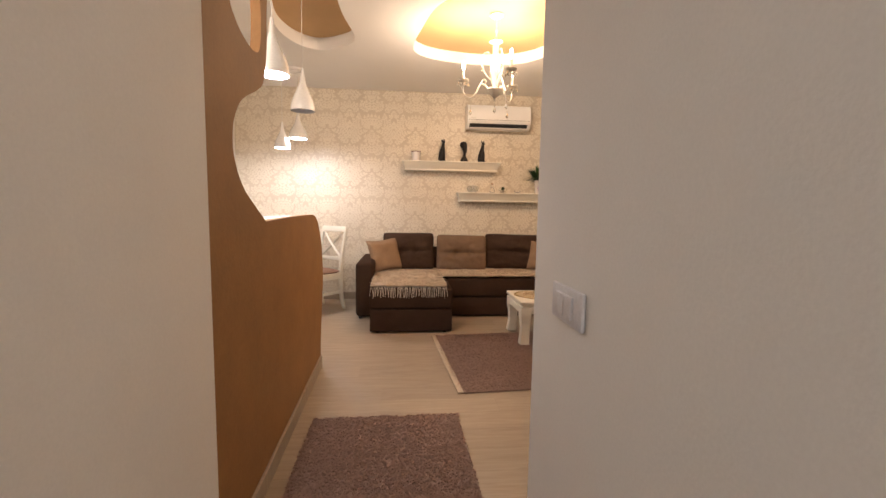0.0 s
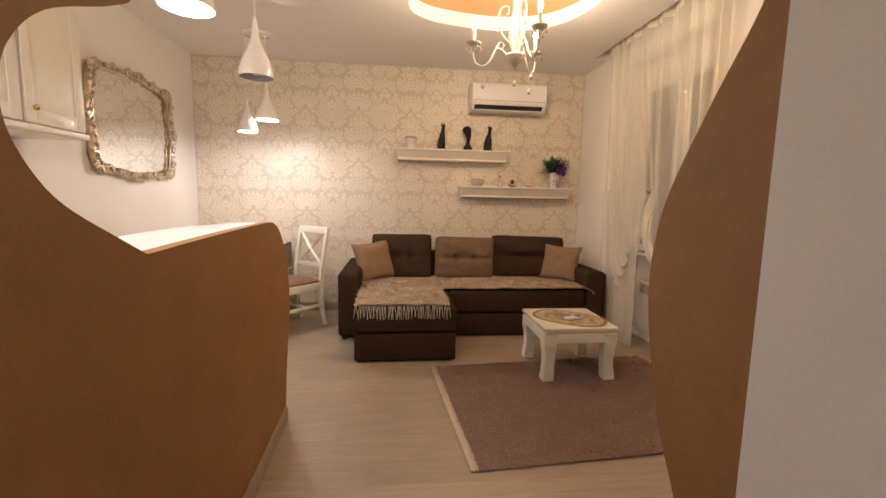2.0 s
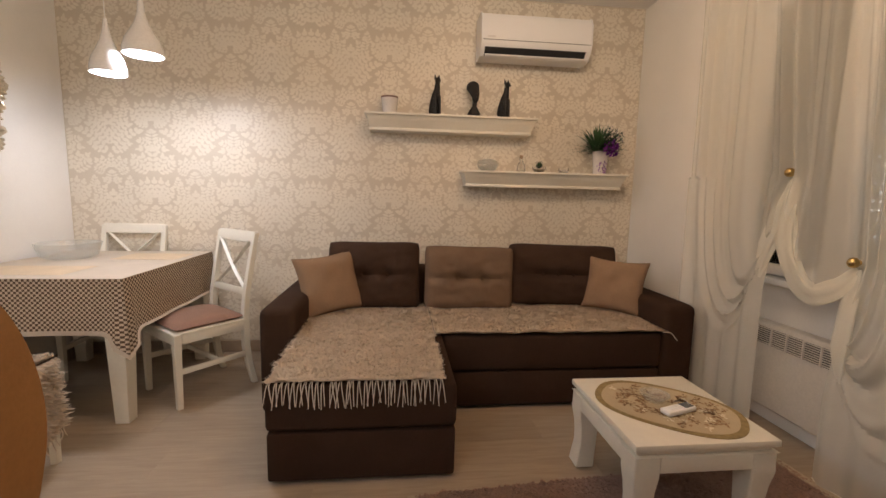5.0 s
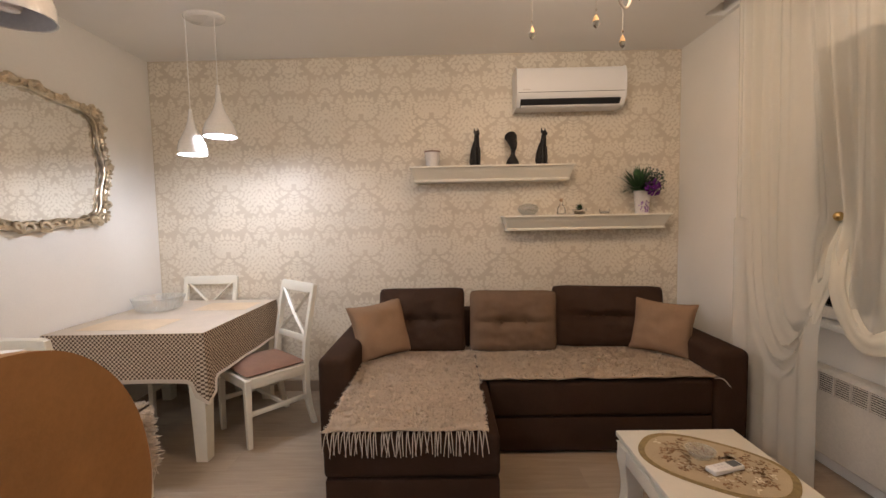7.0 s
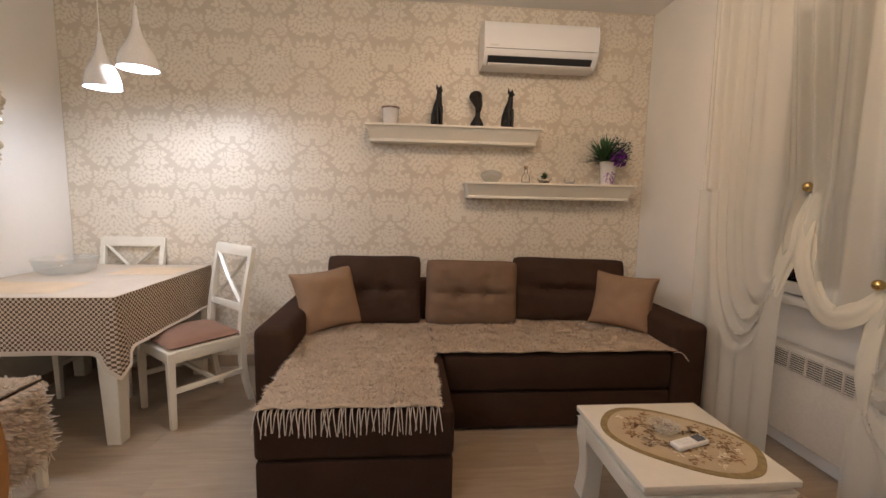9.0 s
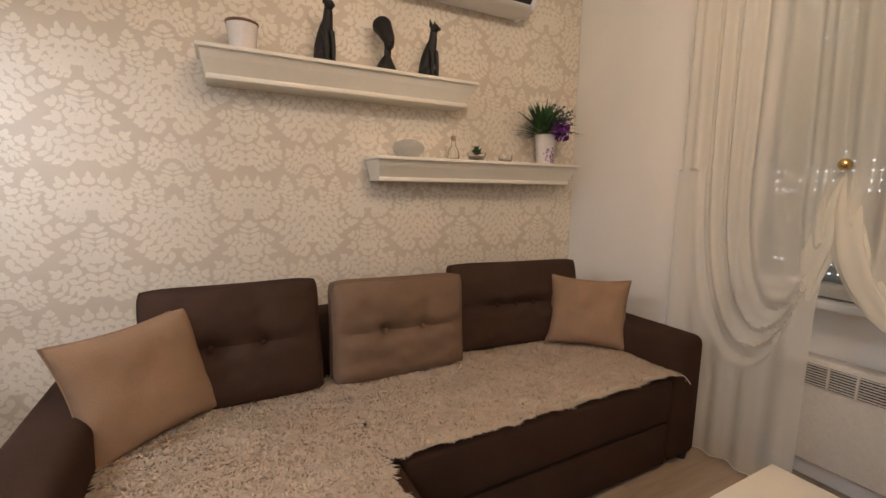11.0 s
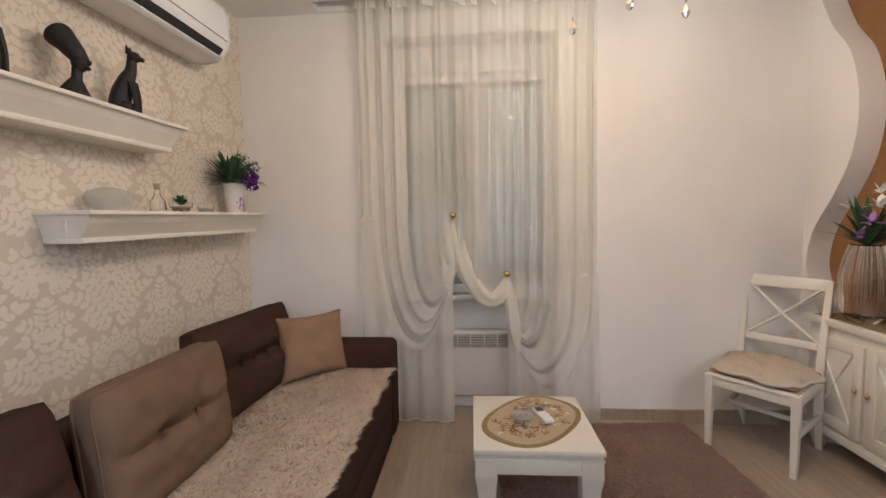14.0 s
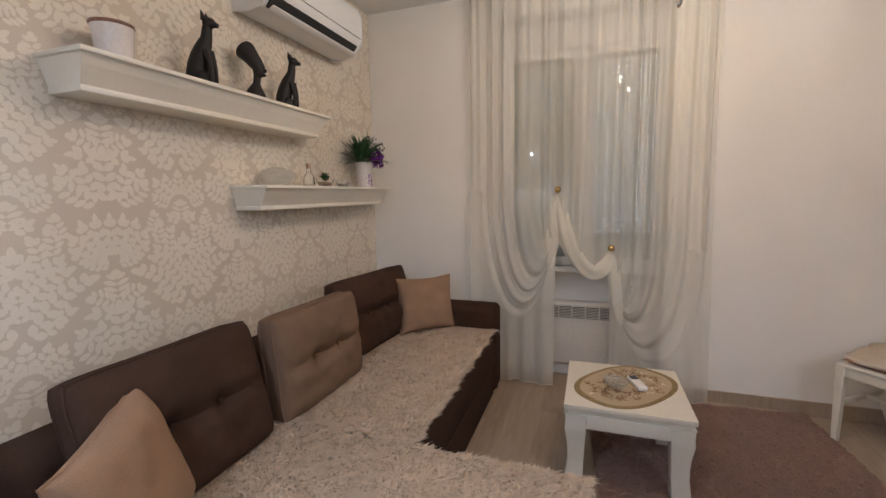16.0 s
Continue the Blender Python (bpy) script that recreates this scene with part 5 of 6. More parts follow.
# ---- chandelier ----
def chandelier():
    x, y = CH
    c = thing("chandelier", (x, y, H + 0.11), "white metal three-armed chandelier with candle bulbs and crystal drops", "chandelier")
    part("canopy", lathe([(0, 0.0), (0.055, 0.0), (0.058, -0.012), (0.035, -0.03), (0.012, -0.04), (0, -0.042)], (x, y, H + 0.111)), M_CHROME, c)
    part("rod", tube([(x, y, H + 0.08), (x, y, 2.585)], 0.005, 8, raw=True), M_CHROME, c)
    for k in range(4):
        z = 2.60 + 0.025 * k
        ring = [Vector((x + (0.010 * math.cos(a) if k % 2 else 0), y + (0 if k % 2 else 0.010 * math.cos(a)), z + 0.016 * math.sin(a))) for a in [2 * math.pi * i / 12 for i in range(13)]]
        part("chain_link", tube(ring, 0.0025, 5, raw=True), M_CHROME, c)
    part("crown", lathe([(0, 0.03), (0.014, 0.028), (0.052, 0.012), (0.056, 0.004), (0.045, 0.0), (0.020, -0.008), (0, -0.01)], (x, y, 2.585)), M_CHROME, c)
    part("column", lathe([(0.016, 2.58), (0.024, 2.55), (0.026, 2.50), (0.024, 2.46), (0.028, 2.43), (0.034, 2.38), (0.036, 2.33), (0.028, 2.27), (0.018, 2.24), (0.026, 2.225), (0.020, 2.21), (0, 2.21)], (x, y, 0)), M_CHROME, c)
    part("bowl", lathe([(0, 2.215), (0.060, 2.213), (0.066, 2.203), (0.058, 2.19), (0.045, 2.165), (0.022, 2.145), (0.010, 2.132), (0.013, 2.122), (0.006, 2.112), (0, 2.111)], (x, y, 0)), M_CHROME, c)
    for k in range(6):
        a = 2 * math.pi * k / 6
        part("cage_wire", tube([(x + 0.026 * math.cos(a), y + 0.026 * math.sin(a), 2.47), (x + 0.046 * math.cos(a + 0.3), y + 0.046 * math.sin(a + 0.3), 2.38), (x + 0.044 * math.cos(a + 0.6), y + 0.044 * math.sin(a + 0.6), 2.31), (x + 0.022 * math.cos(a + 0.9), y + 0.022 * math.sin(a + 0.9), 2.24)], 0.0032, 5), M_CHROME, c)

    def drop(px, py, pz, k=1.0, rise=0.012):
        d = part("crystal_drop", lathe([(0, 0.0), (0.0045 * k, -0.006 * k), (0.004 * k, -0.010 * k), (0.0, -0.012 * k)], (px, py, pz), 6), M_CRYSTAL, c, "clear cut crystal", smooth=False)
        part("pendant_crystal", lathe([(0, -0.016 * k), (0.004 * k, -0.022 * k), (0.013 * k, -0.044 * k), (0.010 * k, -0.056 * k), (0, -0.066 * k)], (px, py, pz), 6), M_CRYSTAL, d, smooth=False)
        part("wire", tube([(px, py, pz + rise), (px, py, pz - 0.016 * k)], 0.0008, 4, raw=True), M_CHROME, d)

    for bearing in ARMS:
        a = radians(bearing)
        ca, sa = math.cos(a), math.sin(a)
        P = lambda r, z: (x + r * ca, y + r * sa, z)
        arm = part("arm", tube([P(0.045, 2.20), P(0.09, 2.245), P(0.125, 2.25), P(0.155, 2.19), P(0.20, 2.145), P(0.255, 2.165), P(0.275, 2.225), P(0.27, 2.275)], [0.0075, 0.0065, 0.0065, 0.006, 0.006, 0.006], 8), M_CHROME, c)
        part("scroll", tube([P(0.125, 2.25), P(0.10, 2.29), P(0.075, 2.275), P(0.085, 2.25)], [0.005, 0.004, 0.003], 6), M_CHROME, arm)
        part("upper_scroll", tube([P(0.03, 2.28), P(0.08, 2.33), P(0.115, 2.42), P(0.10, 2.50), P(0.06, 2.51), P(0.05, 2.475), P(0.07, 2.46)], [0.005, 0.005, 0.0045, 0.003], 6), M_CHROME, c)
        part("drip_pan", lathe([(0, 0), (0.018, 0.0), (0.044, 0.010), (0.050, 0.020), (0.046, 0.021), (0.018, 0.010), (0, 0.010)], P(0.27, 2.275), 20), M_CHROME, c)
        part("glass_cup", lathe([(0.020, -0.03), (0.032, -0.012), (0.036, 0.0), (0.033, 0.0), (0.028, -0.012), (0.016, -0.03)], P(0.27, 2.277), 16), M_GLASS, c)
        cand = part("candle_tube", lathe([(0, 0), (0.0125, 0.0), (0.0125, 0.085), (0.008, 0.09), (0, 0.09)], P(0.27, 2.285), 14), M_ENAMEL, c)
        bulb = part("bulb", lathe([(0, 0.088), (0.008, 0.090), (0.014, 0.108), (0.0165, 0.124), (0.013, 0.142), (0.006, 0.160), (0, 0.168)], P(0.27, 2.285), 14), M_BULB, cand, "glowing candle bulb")
        bulb.visible_shadow = False
        for q in range(4):
            b = a + radians(90 * q + 30)
            drop(P(0.27, 0)[0] + 0.047 * math.cos(b), P(0.27, 0)[1] + 0.047 * math.sin(b), 2.280, 0.62)
        drop(*P(0.205, 2.065), 1.0, 0.08)
        drop(*P(0.11, 2.405), 0.8)
    drop(x, y, 2.075, 1.0, 0.04)


chandelier()


# ---- pendants ----
def pendant(x, y, z, r, h, top, label, lit):
    p = thing("pendant_lamp", (x, y, top), label, "pendant lamp", "teardrop pendant lamps")
    part("cord", tube([(x, y, top), (x, y, z + h - 0.01)], 0.0022, 6, raw=True), M_ENAMEL, p)
    outer = [(r, 0.0), (r * 0.985, 0.03), (r * 0.86, 0.075), (r * 0.60, 0.12), (r * 0.36, 0.165), (r * 0.20, 0.215), (r * 0.10, h), (0, h + 0.002)]
    part("shade", lathe(outer, (x, y, z), 32), M_ENAMEL, p, "glossy white teardrop shade")
    part("inner_shade", lathe([(q * 0.965 - 0.002 if q > 0.01 else 0, zz * 0.97) for q, zz in outer[:6]] + [(0, 0.21)], (x, y, z), 32), M_GREYIN, p)
    part("rim", lathe([(r * 0.955, 0.0005), (r * 1.003, -0.001), (r * 1.003, 0.003), (r * 0.955, 0.003)], (x, y, z), 32), M_ENAMEL, p)
    b = part("bulb", lathe([(0, 0.010), (0.020, 0.014), (0.030, 0.035), (0.026, 0.06), (0.013, 0.085), (0, 0.09)], (x, y, z), 16), M_LED if lit else M_CERAM, p, "glowing bulb" if lit else "unlit bulb")
    b.visible_shadow = False


for k, (x, y, z, w, c, r, h) in enumerate(PENDANTS):
    pendant(x, y, z, r, h, H + 0.111 if k < 2 else H - 0.02, "glossy white teardrop pendant lamp over the " + ("bar" if k < 2 else "dining table") + ("" if w else ", switched off"), w > 0)
plate = thing("ceiling_plate", (-3.36, -0.72, H), "oval white ceiling plate of the pendants", "ceiling rose")
part("plate", lathe([(0, -0.024), (0.11, -0.024), (0.128, -0.012), (0.13, 0.0)], (-3.36, -0.72, H), 32, (1.0, 0.75)), M_ENAMEL, plate)


# ---- mirror ----
def mirror():
    cy, cz = -1.085, 1.80
    m = thing("wall_mirror", (LX, cy, cz - 0.40), "wall mirror in an ornate champagne silver baroque frame", "mirror")
    half_w, half_h = 0.545, 0.396

    def rim(a, k=1.0):
        ex = 6.0
        r = 1 / ((abs(math.cos(a)) ** ex + abs(math.sin(a)) ** ex) ** (1 / ex))
        wob = 1 + 0.030 * math.cos(4 * a) + 0.020 * math.cos(8 * a + 0.4)
        return cy + half_w * r * wob * k * math.cos(a), cz + half_h * r * wob * k * math.sin(a)
    n_ = 96
    pts = [rim(2 * math.pi * i / n_, 0.95) for i in range(n_)]
    part("glass", slab(pts, [], "x", LX + 0.012, LX + 0.016), M_MIRROR, m, "silvered mirror glass", smooth=False)
    part("back", slab([rim(2 * math.pi * i / n_, 0.97) for i in range(n_)], [], "x", LX + 0.001, LX + 0.011), M_BLACKPL, m, smooth=False)
    line = [Vector((LX + 0.024, *rim(2 * math.pi * i / n_, 0.985))) for i in range(n_ + 1)]
    part("frame", tube(line, 0.028, 10, (1.0, 0.8), raw=True), M_SILVER, m)
    line = [Vector((LX + 0.036, *rim(2 * math.pi * i / n_, 0.925))) for i in range(n_ + 1)]
    part("inner_bead", tube(line, 0.007, 6, raw=True), M_SILVER, m)
    for i in range(44):
        a = 2 * math.pi * (i + 0.5) / 44
        y, z = rim(a, 0.99)
        big = 1.0 + 0.5 * math.cos(4 * a) ** 2
        s = (1 if i % 2 else -1) * 0.5
        pts = [Vector((LX + 0.030, y, z))]
        for q in range(1, 7):
            b = a + s + q * 0.75 * (1 if i % 2 else -1)
            rr = 0.036 * big * (1 - q / 8)
            pts.append(Vector((LX + 0.038 + 0.004 * q, y + rr * math.cos(b), z + rr * math.sin(b))))
        part("scroll", tube(pts, [0.017 * big, 0.013, 0.006], 6, steps=2), M_SILVER, m)
    for sy in (-1, 1):
        for sz in (-1, 1):
            a0 = math.atan2(sz * 0.83, sy * 0.9)
            y, z = rim(a0, 0.98)
            for q in range(5):
                b = a0 + radians(-60 + 30 * q)
                part("acanthus_leaf", ball(LX + 0.045, y + 0.030 * math.cos(b), z + 0.030 * math.sin(b), 0.014, 0.034, 0.013, (degrees_(b), 0, 0), 10), M_SILVER, m)


def degrees_(a):
    return a * 180 / math.pi


mirror()


# ---- bar, kitchen cabinet, switch ----
bar = thing("bar_counter", (-2.92, -3.2, 0.0), "white bar worktop behind the ochre partition", "counter")
worktop = smooth_line([(-2.787, -2.58, 0), (-2.90, -2.62, 0), (-3.0, -2.76, 0), (-3.05, -2.95, 0), (-3.05, -3.4, 0), (-3.05, -4.2, 0), (-2.787, -4.2, 0)])
part("worktop", moved(slab([(p.x, p.y) for p in worktop], [], "z", 1.095, 1.131), BAR), M_COUNTER, bar, smooth=False)
part("base", moved(box(-3.0, -2.788, -4.2, -2.75, FL, 1.094, 0.004), BAR), M_CREAM, bar)


def kitchen_cabinet(y0, y1):
    c = thing("wall_cabinet", (LX + 0.18, (y0 + y1) / 2, 1.58), "cream framed kitchen wall cabinet with a small knob", "cabinet", "kitchen wall cabinets")
    part("body", box(LX + 0.001, -3.92, y0, y1, 1.60, 2.36, 0.003), M_CREAM, c)
    d = part("door", box(-3.92, -3.90, y0 + 0.003, y1 - 0.003, 1.605, 2.355, 0.003), M_CREAM, c)
    for bits in ((y0 + 0.005, y0 + 0.07, 1.607, 2.353), (y1 - 0.07, y1 - 0.005, 1.607, 2.353), (y0 + 0.07, y1 - 0.07, 1.607, 1.675), (y0 + 0.07, y1 - 0.07, 2.285, 2.353)):
        part("door_frame", box(-3.9005, -3.893, *bits, 0.003), M_CREAM, d)
    part("light_rail", box(LX + 0.02, -3.885, y0 - 0.002, y1 + 0.012, 1.565, 1.60, 0.008, 3), M_CREAM, c)
    part("knob", ball(-3.875, y0 + 0.045, 1.68, 0.014, 0.014, 0.014), M_BRASS, c, "small brass knob")


kitchen_cabinet(-2.55, -2.14)
kitchen_cabinet(-2.98, -2.56)
kitchen_cabinet(-3.41, -2.99)


def switch():
    s = thing("light_switch", (-1.709, -4.73, 0.97), "white double rocker light switch on the hall wall", "switch")
    part("plate", box(-1.720, -1.7085, -4.822, -4.638, 0.928, 1.016, 0.005, 2), M_PLATE, s)
    for a in (-4.778, -4.729):
        part("rocker", box(-1.727, -1.719, a, a + 0.047, 0.945, 0.999, 0.003, 2), M_PLATE, s)


switch()


# ---- on the coffee table ----
def doily():
    x, y, z = -0.785, -1.805, 0.3842
    d = thing("oval_doily", (x, y, z), "oval beige embroidered doily with a golden edge on the coffee table", "doily")
    def ring(a, turn=-38):
        ex = 2.5
        r = 1 / ((abs(math.cos(a)) ** ex + abs(math.sin(a)) ** ex) ** (1 / ex))
        u, v = 0.278 * r * math.cos(a), 0.195 * r * math.sin(a)
        t = radians(turn)
        return u * math.cos(t) - v * math.sin(t), u * math.sin(t) + v * math.cos(t)
    A = [2 * math.pi * i / 64 for i in range(64)]
    part("edge", slab([(x + ring(a)[0], y + ring(a)[1]) for a in A], [], "z", z, z + 0.0025), M_DOILY_E, d, "golden woven edge")
    part("linen", slab([(x + ring(a)[0] * 0.91, y + ring(a)[1] * 0.89) for a in A], [], "z", z + 0.0026, z + 0.0036), M_DOILY, d, "beige linen centre")
    rng = random.Random(21)
    vs, fs = [], []
    ws, gs = [], []
    for _ in range(90):
        a, q = rng.uniform(0, 2 * math.pi), rng.uniform(0.18, 0.80)
        cx, cy = x + ring(a)[0] * q, y + ring(a)[1] * q
        tgt_v, tgt_f, count, size = (vs, fs, 9, 0.016) if rng.random() < 0.75 else (ws, gs, 6, 0.018)
        for k in range(count):
            b, r = rng.uniform(0, 2 * math.pi), rng.uniform(0.004, 0.022)
            c, s_ = Vector((cx + r * math.cos(b), cy + r * math.sin(b), z + 0.0040)), size * rng.uniform(0.5, 1.0)
            t1, t2 = Vector((math.cos(b), math.sin(b), 0)) * s_ * 0.6, Vector((-math.sin(b), math.cos(b), 0)) * s_ * 0.35
            o = len(tgt_v)
            tgt_v += [c - t1, c - t2, c + t1, c + t2]
            tgt_f.append((o, o + 1, o + 2, o + 3))
    part("embroidery", quads(vs, fs), M_DOILY_F, d, "brown embroidered flowers", smooth=False, kind="stuff")
    part("pale_embroidery", quads(ws, gs), M_DOILY_L, d, "pale embroidered flowers", smooth=False, kind="stuff")


def remote():
    m = pose(-0.772, -1.858, 0.3888, 0, 0, 197)
    r = thing("remote_control", (-0.772, -1.858, 0.3888), "white air conditioner remote control on the doily", "remote control")
    part("case", moved(box(-0.075, 0.075, -0.024, 0.024, 0, 0.02, 0.006, 3), m), M_AC, r)
    part("screen", moved(box(-0.066, -0.02, -0.018, 0.018, 0.0195, 0.0212), m), M_LCD, r, "grey display", smooth=False)
    for k in range(3):
        for q in (-1, 1):
            part("button", moved(box(0.0 + 0.018 * k, 0.011 + 0.018 * k, q * 0.009 - 0.005, q * 0.009 + 0.005, 0.0195, 0.0215, 0.001), m), M_PLATE, r)


def ashtray():
    x, y, z = -0.81, -1.758, 0.3884
    a = thing("glass_ashtray", (x, y, z), "small cut glass bowl on the doily", "bowl")
    bm = lathe([(0, 0.0), (0.038, 0.0), (0.056, 0.022), (0.060, 0.030), (0.052, 0.030), (0.040, 0.010), (0, 0.008)], (x, y, z), 16)
    part("bowl", bm, M_THIN, a, smooth=False)


doily()
remote()
ashtray()

bowl = thing("glass_bowl", (-3.98, -0.42, 0.770), "wide clear glass fruit bowl on the dining table", "bowl")
part("bowl", lathe([(0, 0.002), (0.11, 0.002), (0.145, 0.018), (0.172, 0.100), (0.167, 0.102), (0.139, 0.024), (0.10, 0.010), (0, 0.010)], (-3.98, -0.42, 0.770), 36), M_THIN, bowl)


# ---- sideboard with a vase of flowers ----
def sideboard():
    x0, x1, y0, y1 = -0.90, -0.16, -3.735, -3.53
    s = thing("sideboard", ((x0 + x1) / 2, y0, 0), "cream panelled sideboard on shaped feet against the ochre wall", "sideboard")
    part("top", box(x0 - 0.02, x1 + 0.02, y0, y1 + 0.025, 0.715, 0.755, 0.006), M_CREAM, s)
    part("body", box(x0, x1, y0, y1, 0.10, 0.715, 0.003), M_CREAM, s)
    part("plinth", box(x0 - 0.015, x1 + 0.015, y0, y1 + 0.018, 0.085, 0.135, 0.008, 2), M_CREAM, s)
    for k in range(2):
        a = x1 - 0.03 - 0.345 * (k + 1)
        d = part("door", box(a, a + 0.33, y1, y1 + 0.014, 0.16, 0.66, 0.003), M_CREAM, s)
        for bits in ((a, a + 0.06, 0.16, 0.66), (a + 0.27, a + 0.33, 0.16, 0.66), (a + 0.06, a + 0.27, 0.16, 0.22), (a + 0.06, a + 0.27, 0.60, 0.66)):
            part("door_frame", box(bits[0], bits[1], y1 + 0.0135, y1 + 0.021, bits[2], bits[3], 0.002), M_CREAM, d)
        for q in (-1, 1):
            part("cross_bar", tube([(a + 0.165 - q * 0.10, y1 + 0.016, 0.225), (a + 0.165 + q * 0.10, y1 + 0.016, 0.595)], 0.008, 4, (1, 0.5), raw=True), M_CREAM, d, smooth=False)
        part("knob", ball(a + (0.30 if k else 0.03), y1 + 0.032, 0.42, 0.012, 0.012, 0.012), M_BRASS, d)
    for x in (x0 + 0.05, x1 - 0.05):
        part("foot", tube([(x, y1 - 0.05, 0.09), (x, y1 - 0.035, 0.04), (x, y1 - 0.04, FL)], [0.055, 0.042, 0.030], 8, steps=3), M_CREAM, s)
        part("foot", tube([(x, y0 + 0.05, 0.09), (x, y0 + 0.045, 0.04), (x, y0 + 0.045, FL)], [0.045, 0.036, 0.028], 8, steps=3), M_CREAM, s)
    r = thing("table_runner", ((x0 + x1) / 2, y0, 0.756), "thin beige patterned runner on the sideboard", "runner")
    part("cloth", box(x0 + 0.05, x1 - 0.02, y0 + 0.03, y1, 0.7555, 0.759, 0.001, 1), M_DOILY_E, r)


def big_vase():
    x, y, z = -0.40, -3.615, 0.7595
    v = thing("crackled_vase", (x, y, z), "glittering glass vase with hanging silver strands and artificial lilies", "vase")
    part("body", lathe([(0, 0.003), (0.06, 0.003), (0.095, 0.045), (0.108, 0.13), (0.104, 0.25), (0.082, 0.36), (0.064, 0.405), (0.067, 0.42), (0.059, 0.412), (0.076, 0.35), (0.097, 0.25), (0.10, 0.13), (0.088, 0.05), (0, 0.02)], (x, y, z), 28), M_GLASS, v)
    rng = random.Random(9)
    for k in range(40):
        a = 2 * math.pi * k / 40 + rng.uniform(-0.08, 0.08)
        pts = [Vector((x + r * math.cos(a), y + r * math.sin(a), z + h)) for r, h in ((0.070, 0.415), (0.092, 0.34), (0.110, 0.24), (0.114, 0.10 + 0.06 * rng.random()))]
        part("strand", tube(pts, [0.0018, 0.0014], 5, steps=3), M_SILVER, v, "glittering silver strand")
    part("foliage", quads(*leaf_bits(rng, Vector((x, y, z + 0.41)), 44, 0.30, 0.035, 0.5, 0.35)), M_LEAF, v, smooth=False, kind="stuff")
    for k in range(7):
        a = 2.2 + 0.55 * k
        c = Vector((x + 0.12 * math.cos(a), y + 0.06 + 0.05 * math.sin(a), z + 0.46 + 0.075 * (k % 4)))
        vs, fs = leaf_bits(rng, c, 10, 0.085, 0.034, 0.9, 0.5)
        part("lily", quads(vs, fs), M_WHITEPET if k % 4 > 1 else M_LILAC, v, "artificial lily blossom", smooth=False)


sideboard()
big_vase()


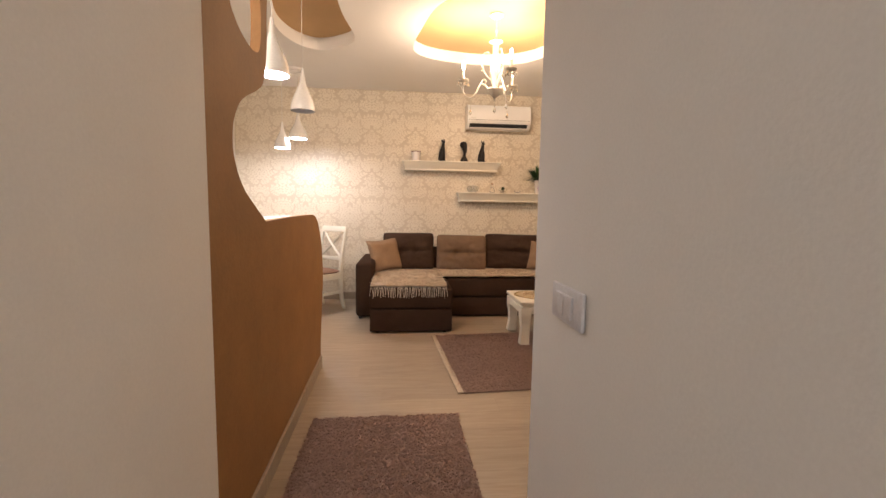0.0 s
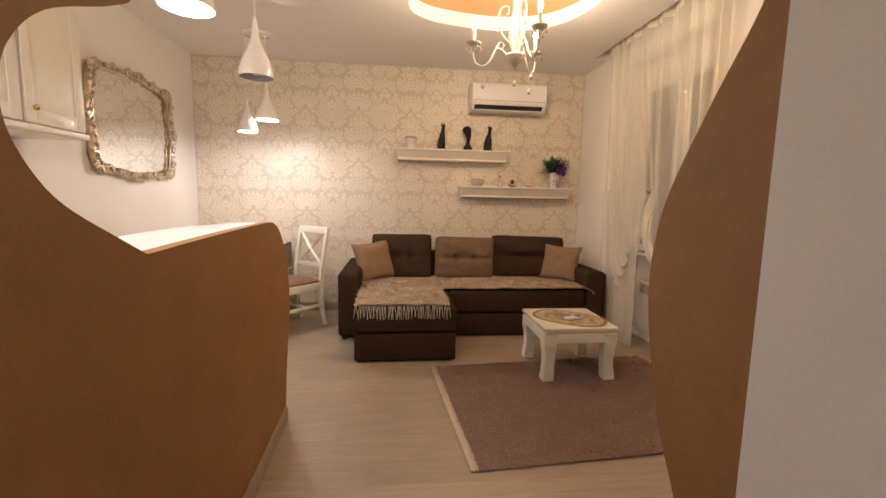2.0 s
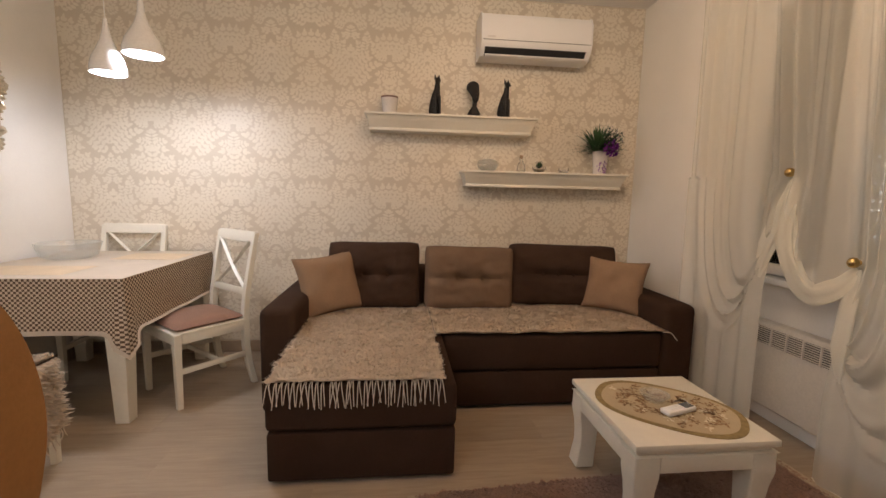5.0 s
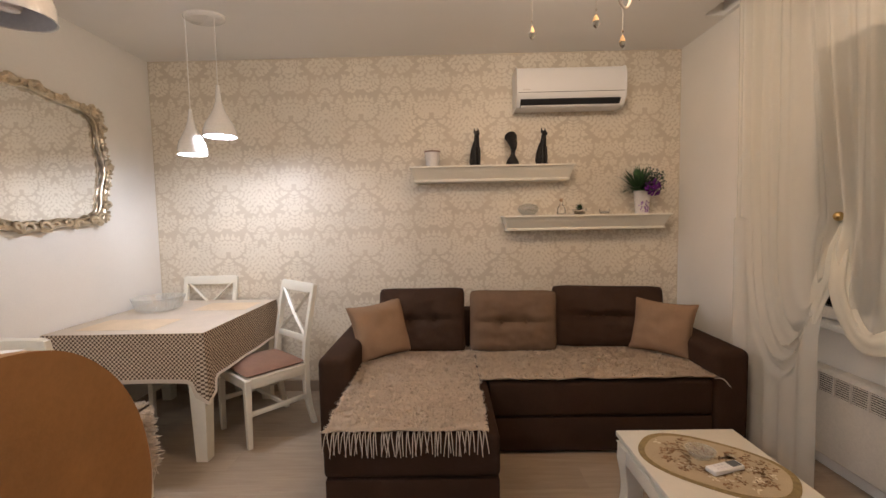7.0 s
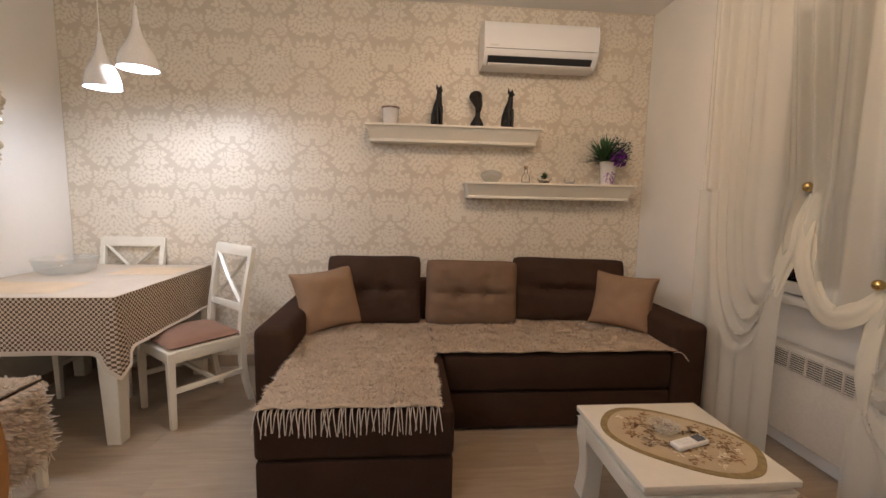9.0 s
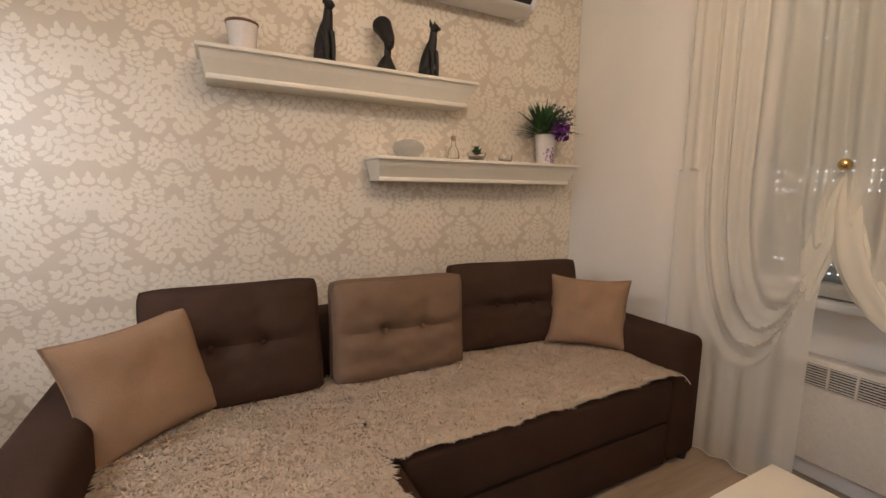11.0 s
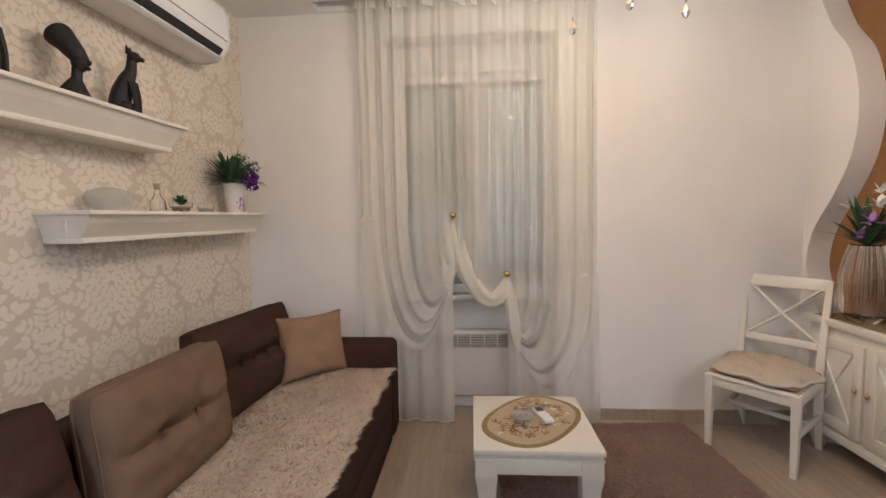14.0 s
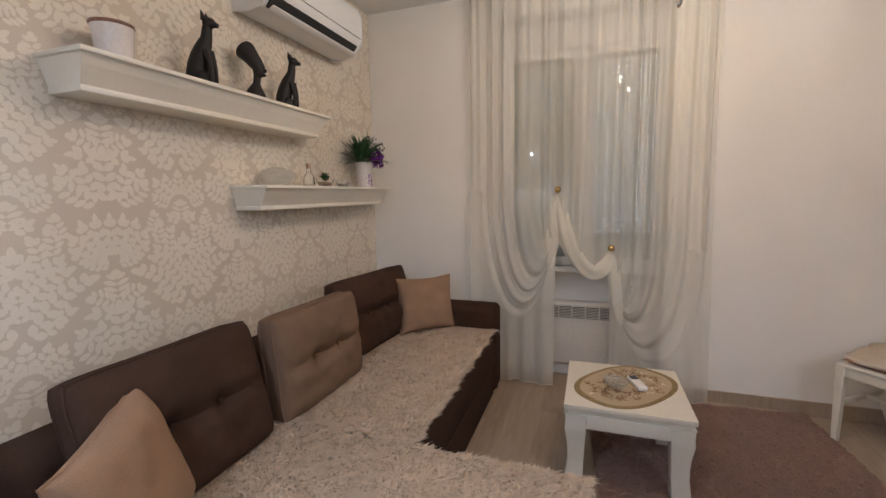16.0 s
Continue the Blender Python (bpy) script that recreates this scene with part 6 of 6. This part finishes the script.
# ---- wallpaper print: embossed damask, laid out by rule on a half-drop grid ----
def damask():
    verts, faces, level = [], [], [0]
    WIDE, HIGH = 0.567, 0.547  # one repeat of the paper
    half = WIDE / 2

    def blade(ox, oz, s, p, q, width):
        """One printed leaflet."""
        o = len(verts)
        level[0] += 1
        dy = -0.0005 - 0.000005 * (level[0] % 331)
        dx, dz = q[0] - p[0], q[1] - p[1]
        l = max(math.hypot(dx, dz), 1e-5)
        cx, cz = -dz / l, dx / l
        for t, w in ((0, 0.35), (0.25, 0.85), (0.55, 1.0), (0.82, 0.72), (1.0, 0.18)):
            for k in (0.5, -0.5):
                verts.append((ox + s * (p[0] + dx * t + cx * k * w * width), dy, oz + p[1] + dz * t + cz * k * w * width))
        for i in range(4):
            a = o + 2 * i
            faces.append((a, a + 1, a + 3, a + 2))

    def leaf(ox, oz, p, q, width, lobes, bend, s):
        """A printed acanthus leaf from p to q: leaflets in pairs along a curved rib, and one at the tip."""
        dx, dz = q[0] - p[0], q[1] - p[1]
        l = math.hypot(dx, dz)
        tx, tz, cx, cz = dx / l, dz / l, -dz / l, dx / l
        rib = lambda t: (p[0] + dx * t + cx * bend * l * math.sin(math.pi * t), p[1] + dz * t + cz * bend * l * math.sin(math.pi * t))
        pairs = lobes + 1
        step = l / (pairs + 0.6)
        for i in range(pairs):
            t = (i + 0.1) / (pairs + 0.6)
            half_w = width * 0.56 * math.sin(math.pi * (0.22 + 0.66 * (i + 0.5) / pairs)) ** 0.7
            bx, bz = rib(t)
            for side in (1, -1):
                blade(ox, oz, s, (bx + side * cx * 0.0015, bz + side * cz * 0.0015), (bx + tx * step * 0.75 + side * cx * half_w, bz + tz * step * 0.75 + side * cz * half_w), min(step * 0.80, width * 0.55))
        bx, bz = rib(1 - 1.35 / (pairs + 0.6))
        blade(ox, oz, s, (bx, bz), q, width * 0.45)

    # one half of the motif: from, to, width, lobes, bend
    spade = [((0, -0.110), (0, -0.008), 0.080, 2, 0), ((0.014, -0.128), (0.108, -0.098), 0.052, 2, 0.14), ((0.022, -0.158), (0.118, -0.160), 0.040, 1, 0.1),
             ((0, -0.310), (0, -0.118), 0.066, 3, 0), ((0.030, -0.300), (0.068, -0.175), 0.050, 2, -0.12), ((0.040, -0.318), (0.152, -0.230), 0.066, 3, -0.1),
             ((0.095, -0.235), (0.150, -0.190), 0.036, 1, 0)]
    arm = [((0.262, -0.178), (0.052, -0.022), 0.058, 5, -0.14), ((0.225, -0.172), (0.160, -0.150), 0.034, 1, -0.1), ((0.190, -0.136), (0.128, -0.118), 0.034, 1, -0.1),
           ((0.276, -0.110), (0.120, 0.022), 0.048, 4, -0.12), ((half, -0.125), (half, -0.010), 0.040, 3, 0), ((0.272, -0.050), (0.190, 0.030), 0.036, 2, -0.1)]
    arch = [((half, -0.290), (half, -0.185), 0.044, 2, 0), ((0.270, -0.288), (0.222, -0.205), 0.042, 2, 0.1), ((0.252, -0.300), (0.176, -0.222), 0.044, 2, 0.1),
            ((0.230, -0.330), (0.168, -0.285), 0.046, 2, 0.1)]
    flower = [((half, -0.392), (half, -0.306), 0.074, 2, 0), ((0.272, -0.395), (0.216, -0.362), 0.038, 1, 0.1), ((0.180, -0.480), (0.196, -0.388), 0.050, 2, 0.15),
              ((0.214, -0.512), (0.246, -0.412), 0.046, 2, 0.12), ((0.150, -0.430), (0.162, -0.345), 0.046, 2, -0.1), ((half, -0.530), (half, -0.440), 0.052, 1, 0),
              ((0.272, -0.542), (0.240, -0.470), 0.036, 1, 0.1), ((0.200, -0.525), (0.150, -0.480), 0.038, 1, 0.1)]
    palmette = [((0, -0.505), (0, -0.350), 0.040, 2, 0), ((0.010, -0.500), (0.048, -0.352), 0.040, 2, -0.06), ((0.016, -0.502), (0.098, -0.372), 0.042, 3, -0.08),
                ((0.022, -0.508), (0.136, -0.415), 0.044, 3, -0.1), ((0.024, -0.520), (0.138, -0.462), 0.042, 2, -0.12), ((0.020, -0.538), (0.106, -0.506), 0.036, 2, -0.1)]
    for row in range(-2, 4):
        for col in range(-4, 4):
            for s in (1, -1):
                for p, q, w, lobes, bend in spade + arm + arch + flower + palmette:
                    if s > 0 or p[0] + q[0] not in (0, WIDE):
                        leaf(-1.965 + WIDE * col, 1.115 + HIGH * row, p, q, w * 1.06, lobes + (lobes > 1), bend, s)
    bm = quads(verts, faces)
    trim_print(bm)
    part("damask_print", bm, M_PRINT, wall_north, "pale embossed damask leaves", smooth=False, kind="stuff")


def trim_print(bm):
    for f in [f for f in bm.faces if any(v.co.x < LX + 0.001 or v.co.x > WX - 0.001 or v.co.z < 0.072 or v.co.z > H - 0.002 for v in f.verts)]:
        bm.faces.remove(f)


damask()


# ---- floor boards ----
def floor_boards():
    floor_ = bpy.data.objects["floor"]
    cache = {}

    def board(w, l):
        key = (round(w, 4), round(l, 4))
        if key not in cache:
            bm = box(-l / 2, l / 2, -w / 2, w / 2, -0.009, 0.0)
            top = [e for e in bm.edges if all(v.co.z > -0.001 for v in e.verts)]
            bmesh.ops.bevel(bm, geom=top, offset=0.0005, segments=1, affect="EDGES")
            me = bpy.data.meshes.new("board")
            bm.to_mesh(me)
            bm.free()
            me.materials.append(M_PLANK)
            cache[key] = me
        return cache[key]
    width, length, gap = 0.192, 1.285, 0.0001
    row, y = 0, 0.0
    while y > -7.8:
        lo, hi = (LX, 0.24) if y > -5.6 else (-2.655, -1.708)
        x = lo - (row * 0.43 % 1.0) * length
        while x < hi:
            a, b = max(x, lo), min(x + length, hi)
            if b - a > 0.04:
                ob = new("floor_board", board(width - 2 * gap, round(b - a - 2 * gap, 4)))
                ob.parent = floor_
                ob.location = ((a + b) / 2, y - width / 2, FL)
            x += length
        y -= width
        row += 1


floor_boards()
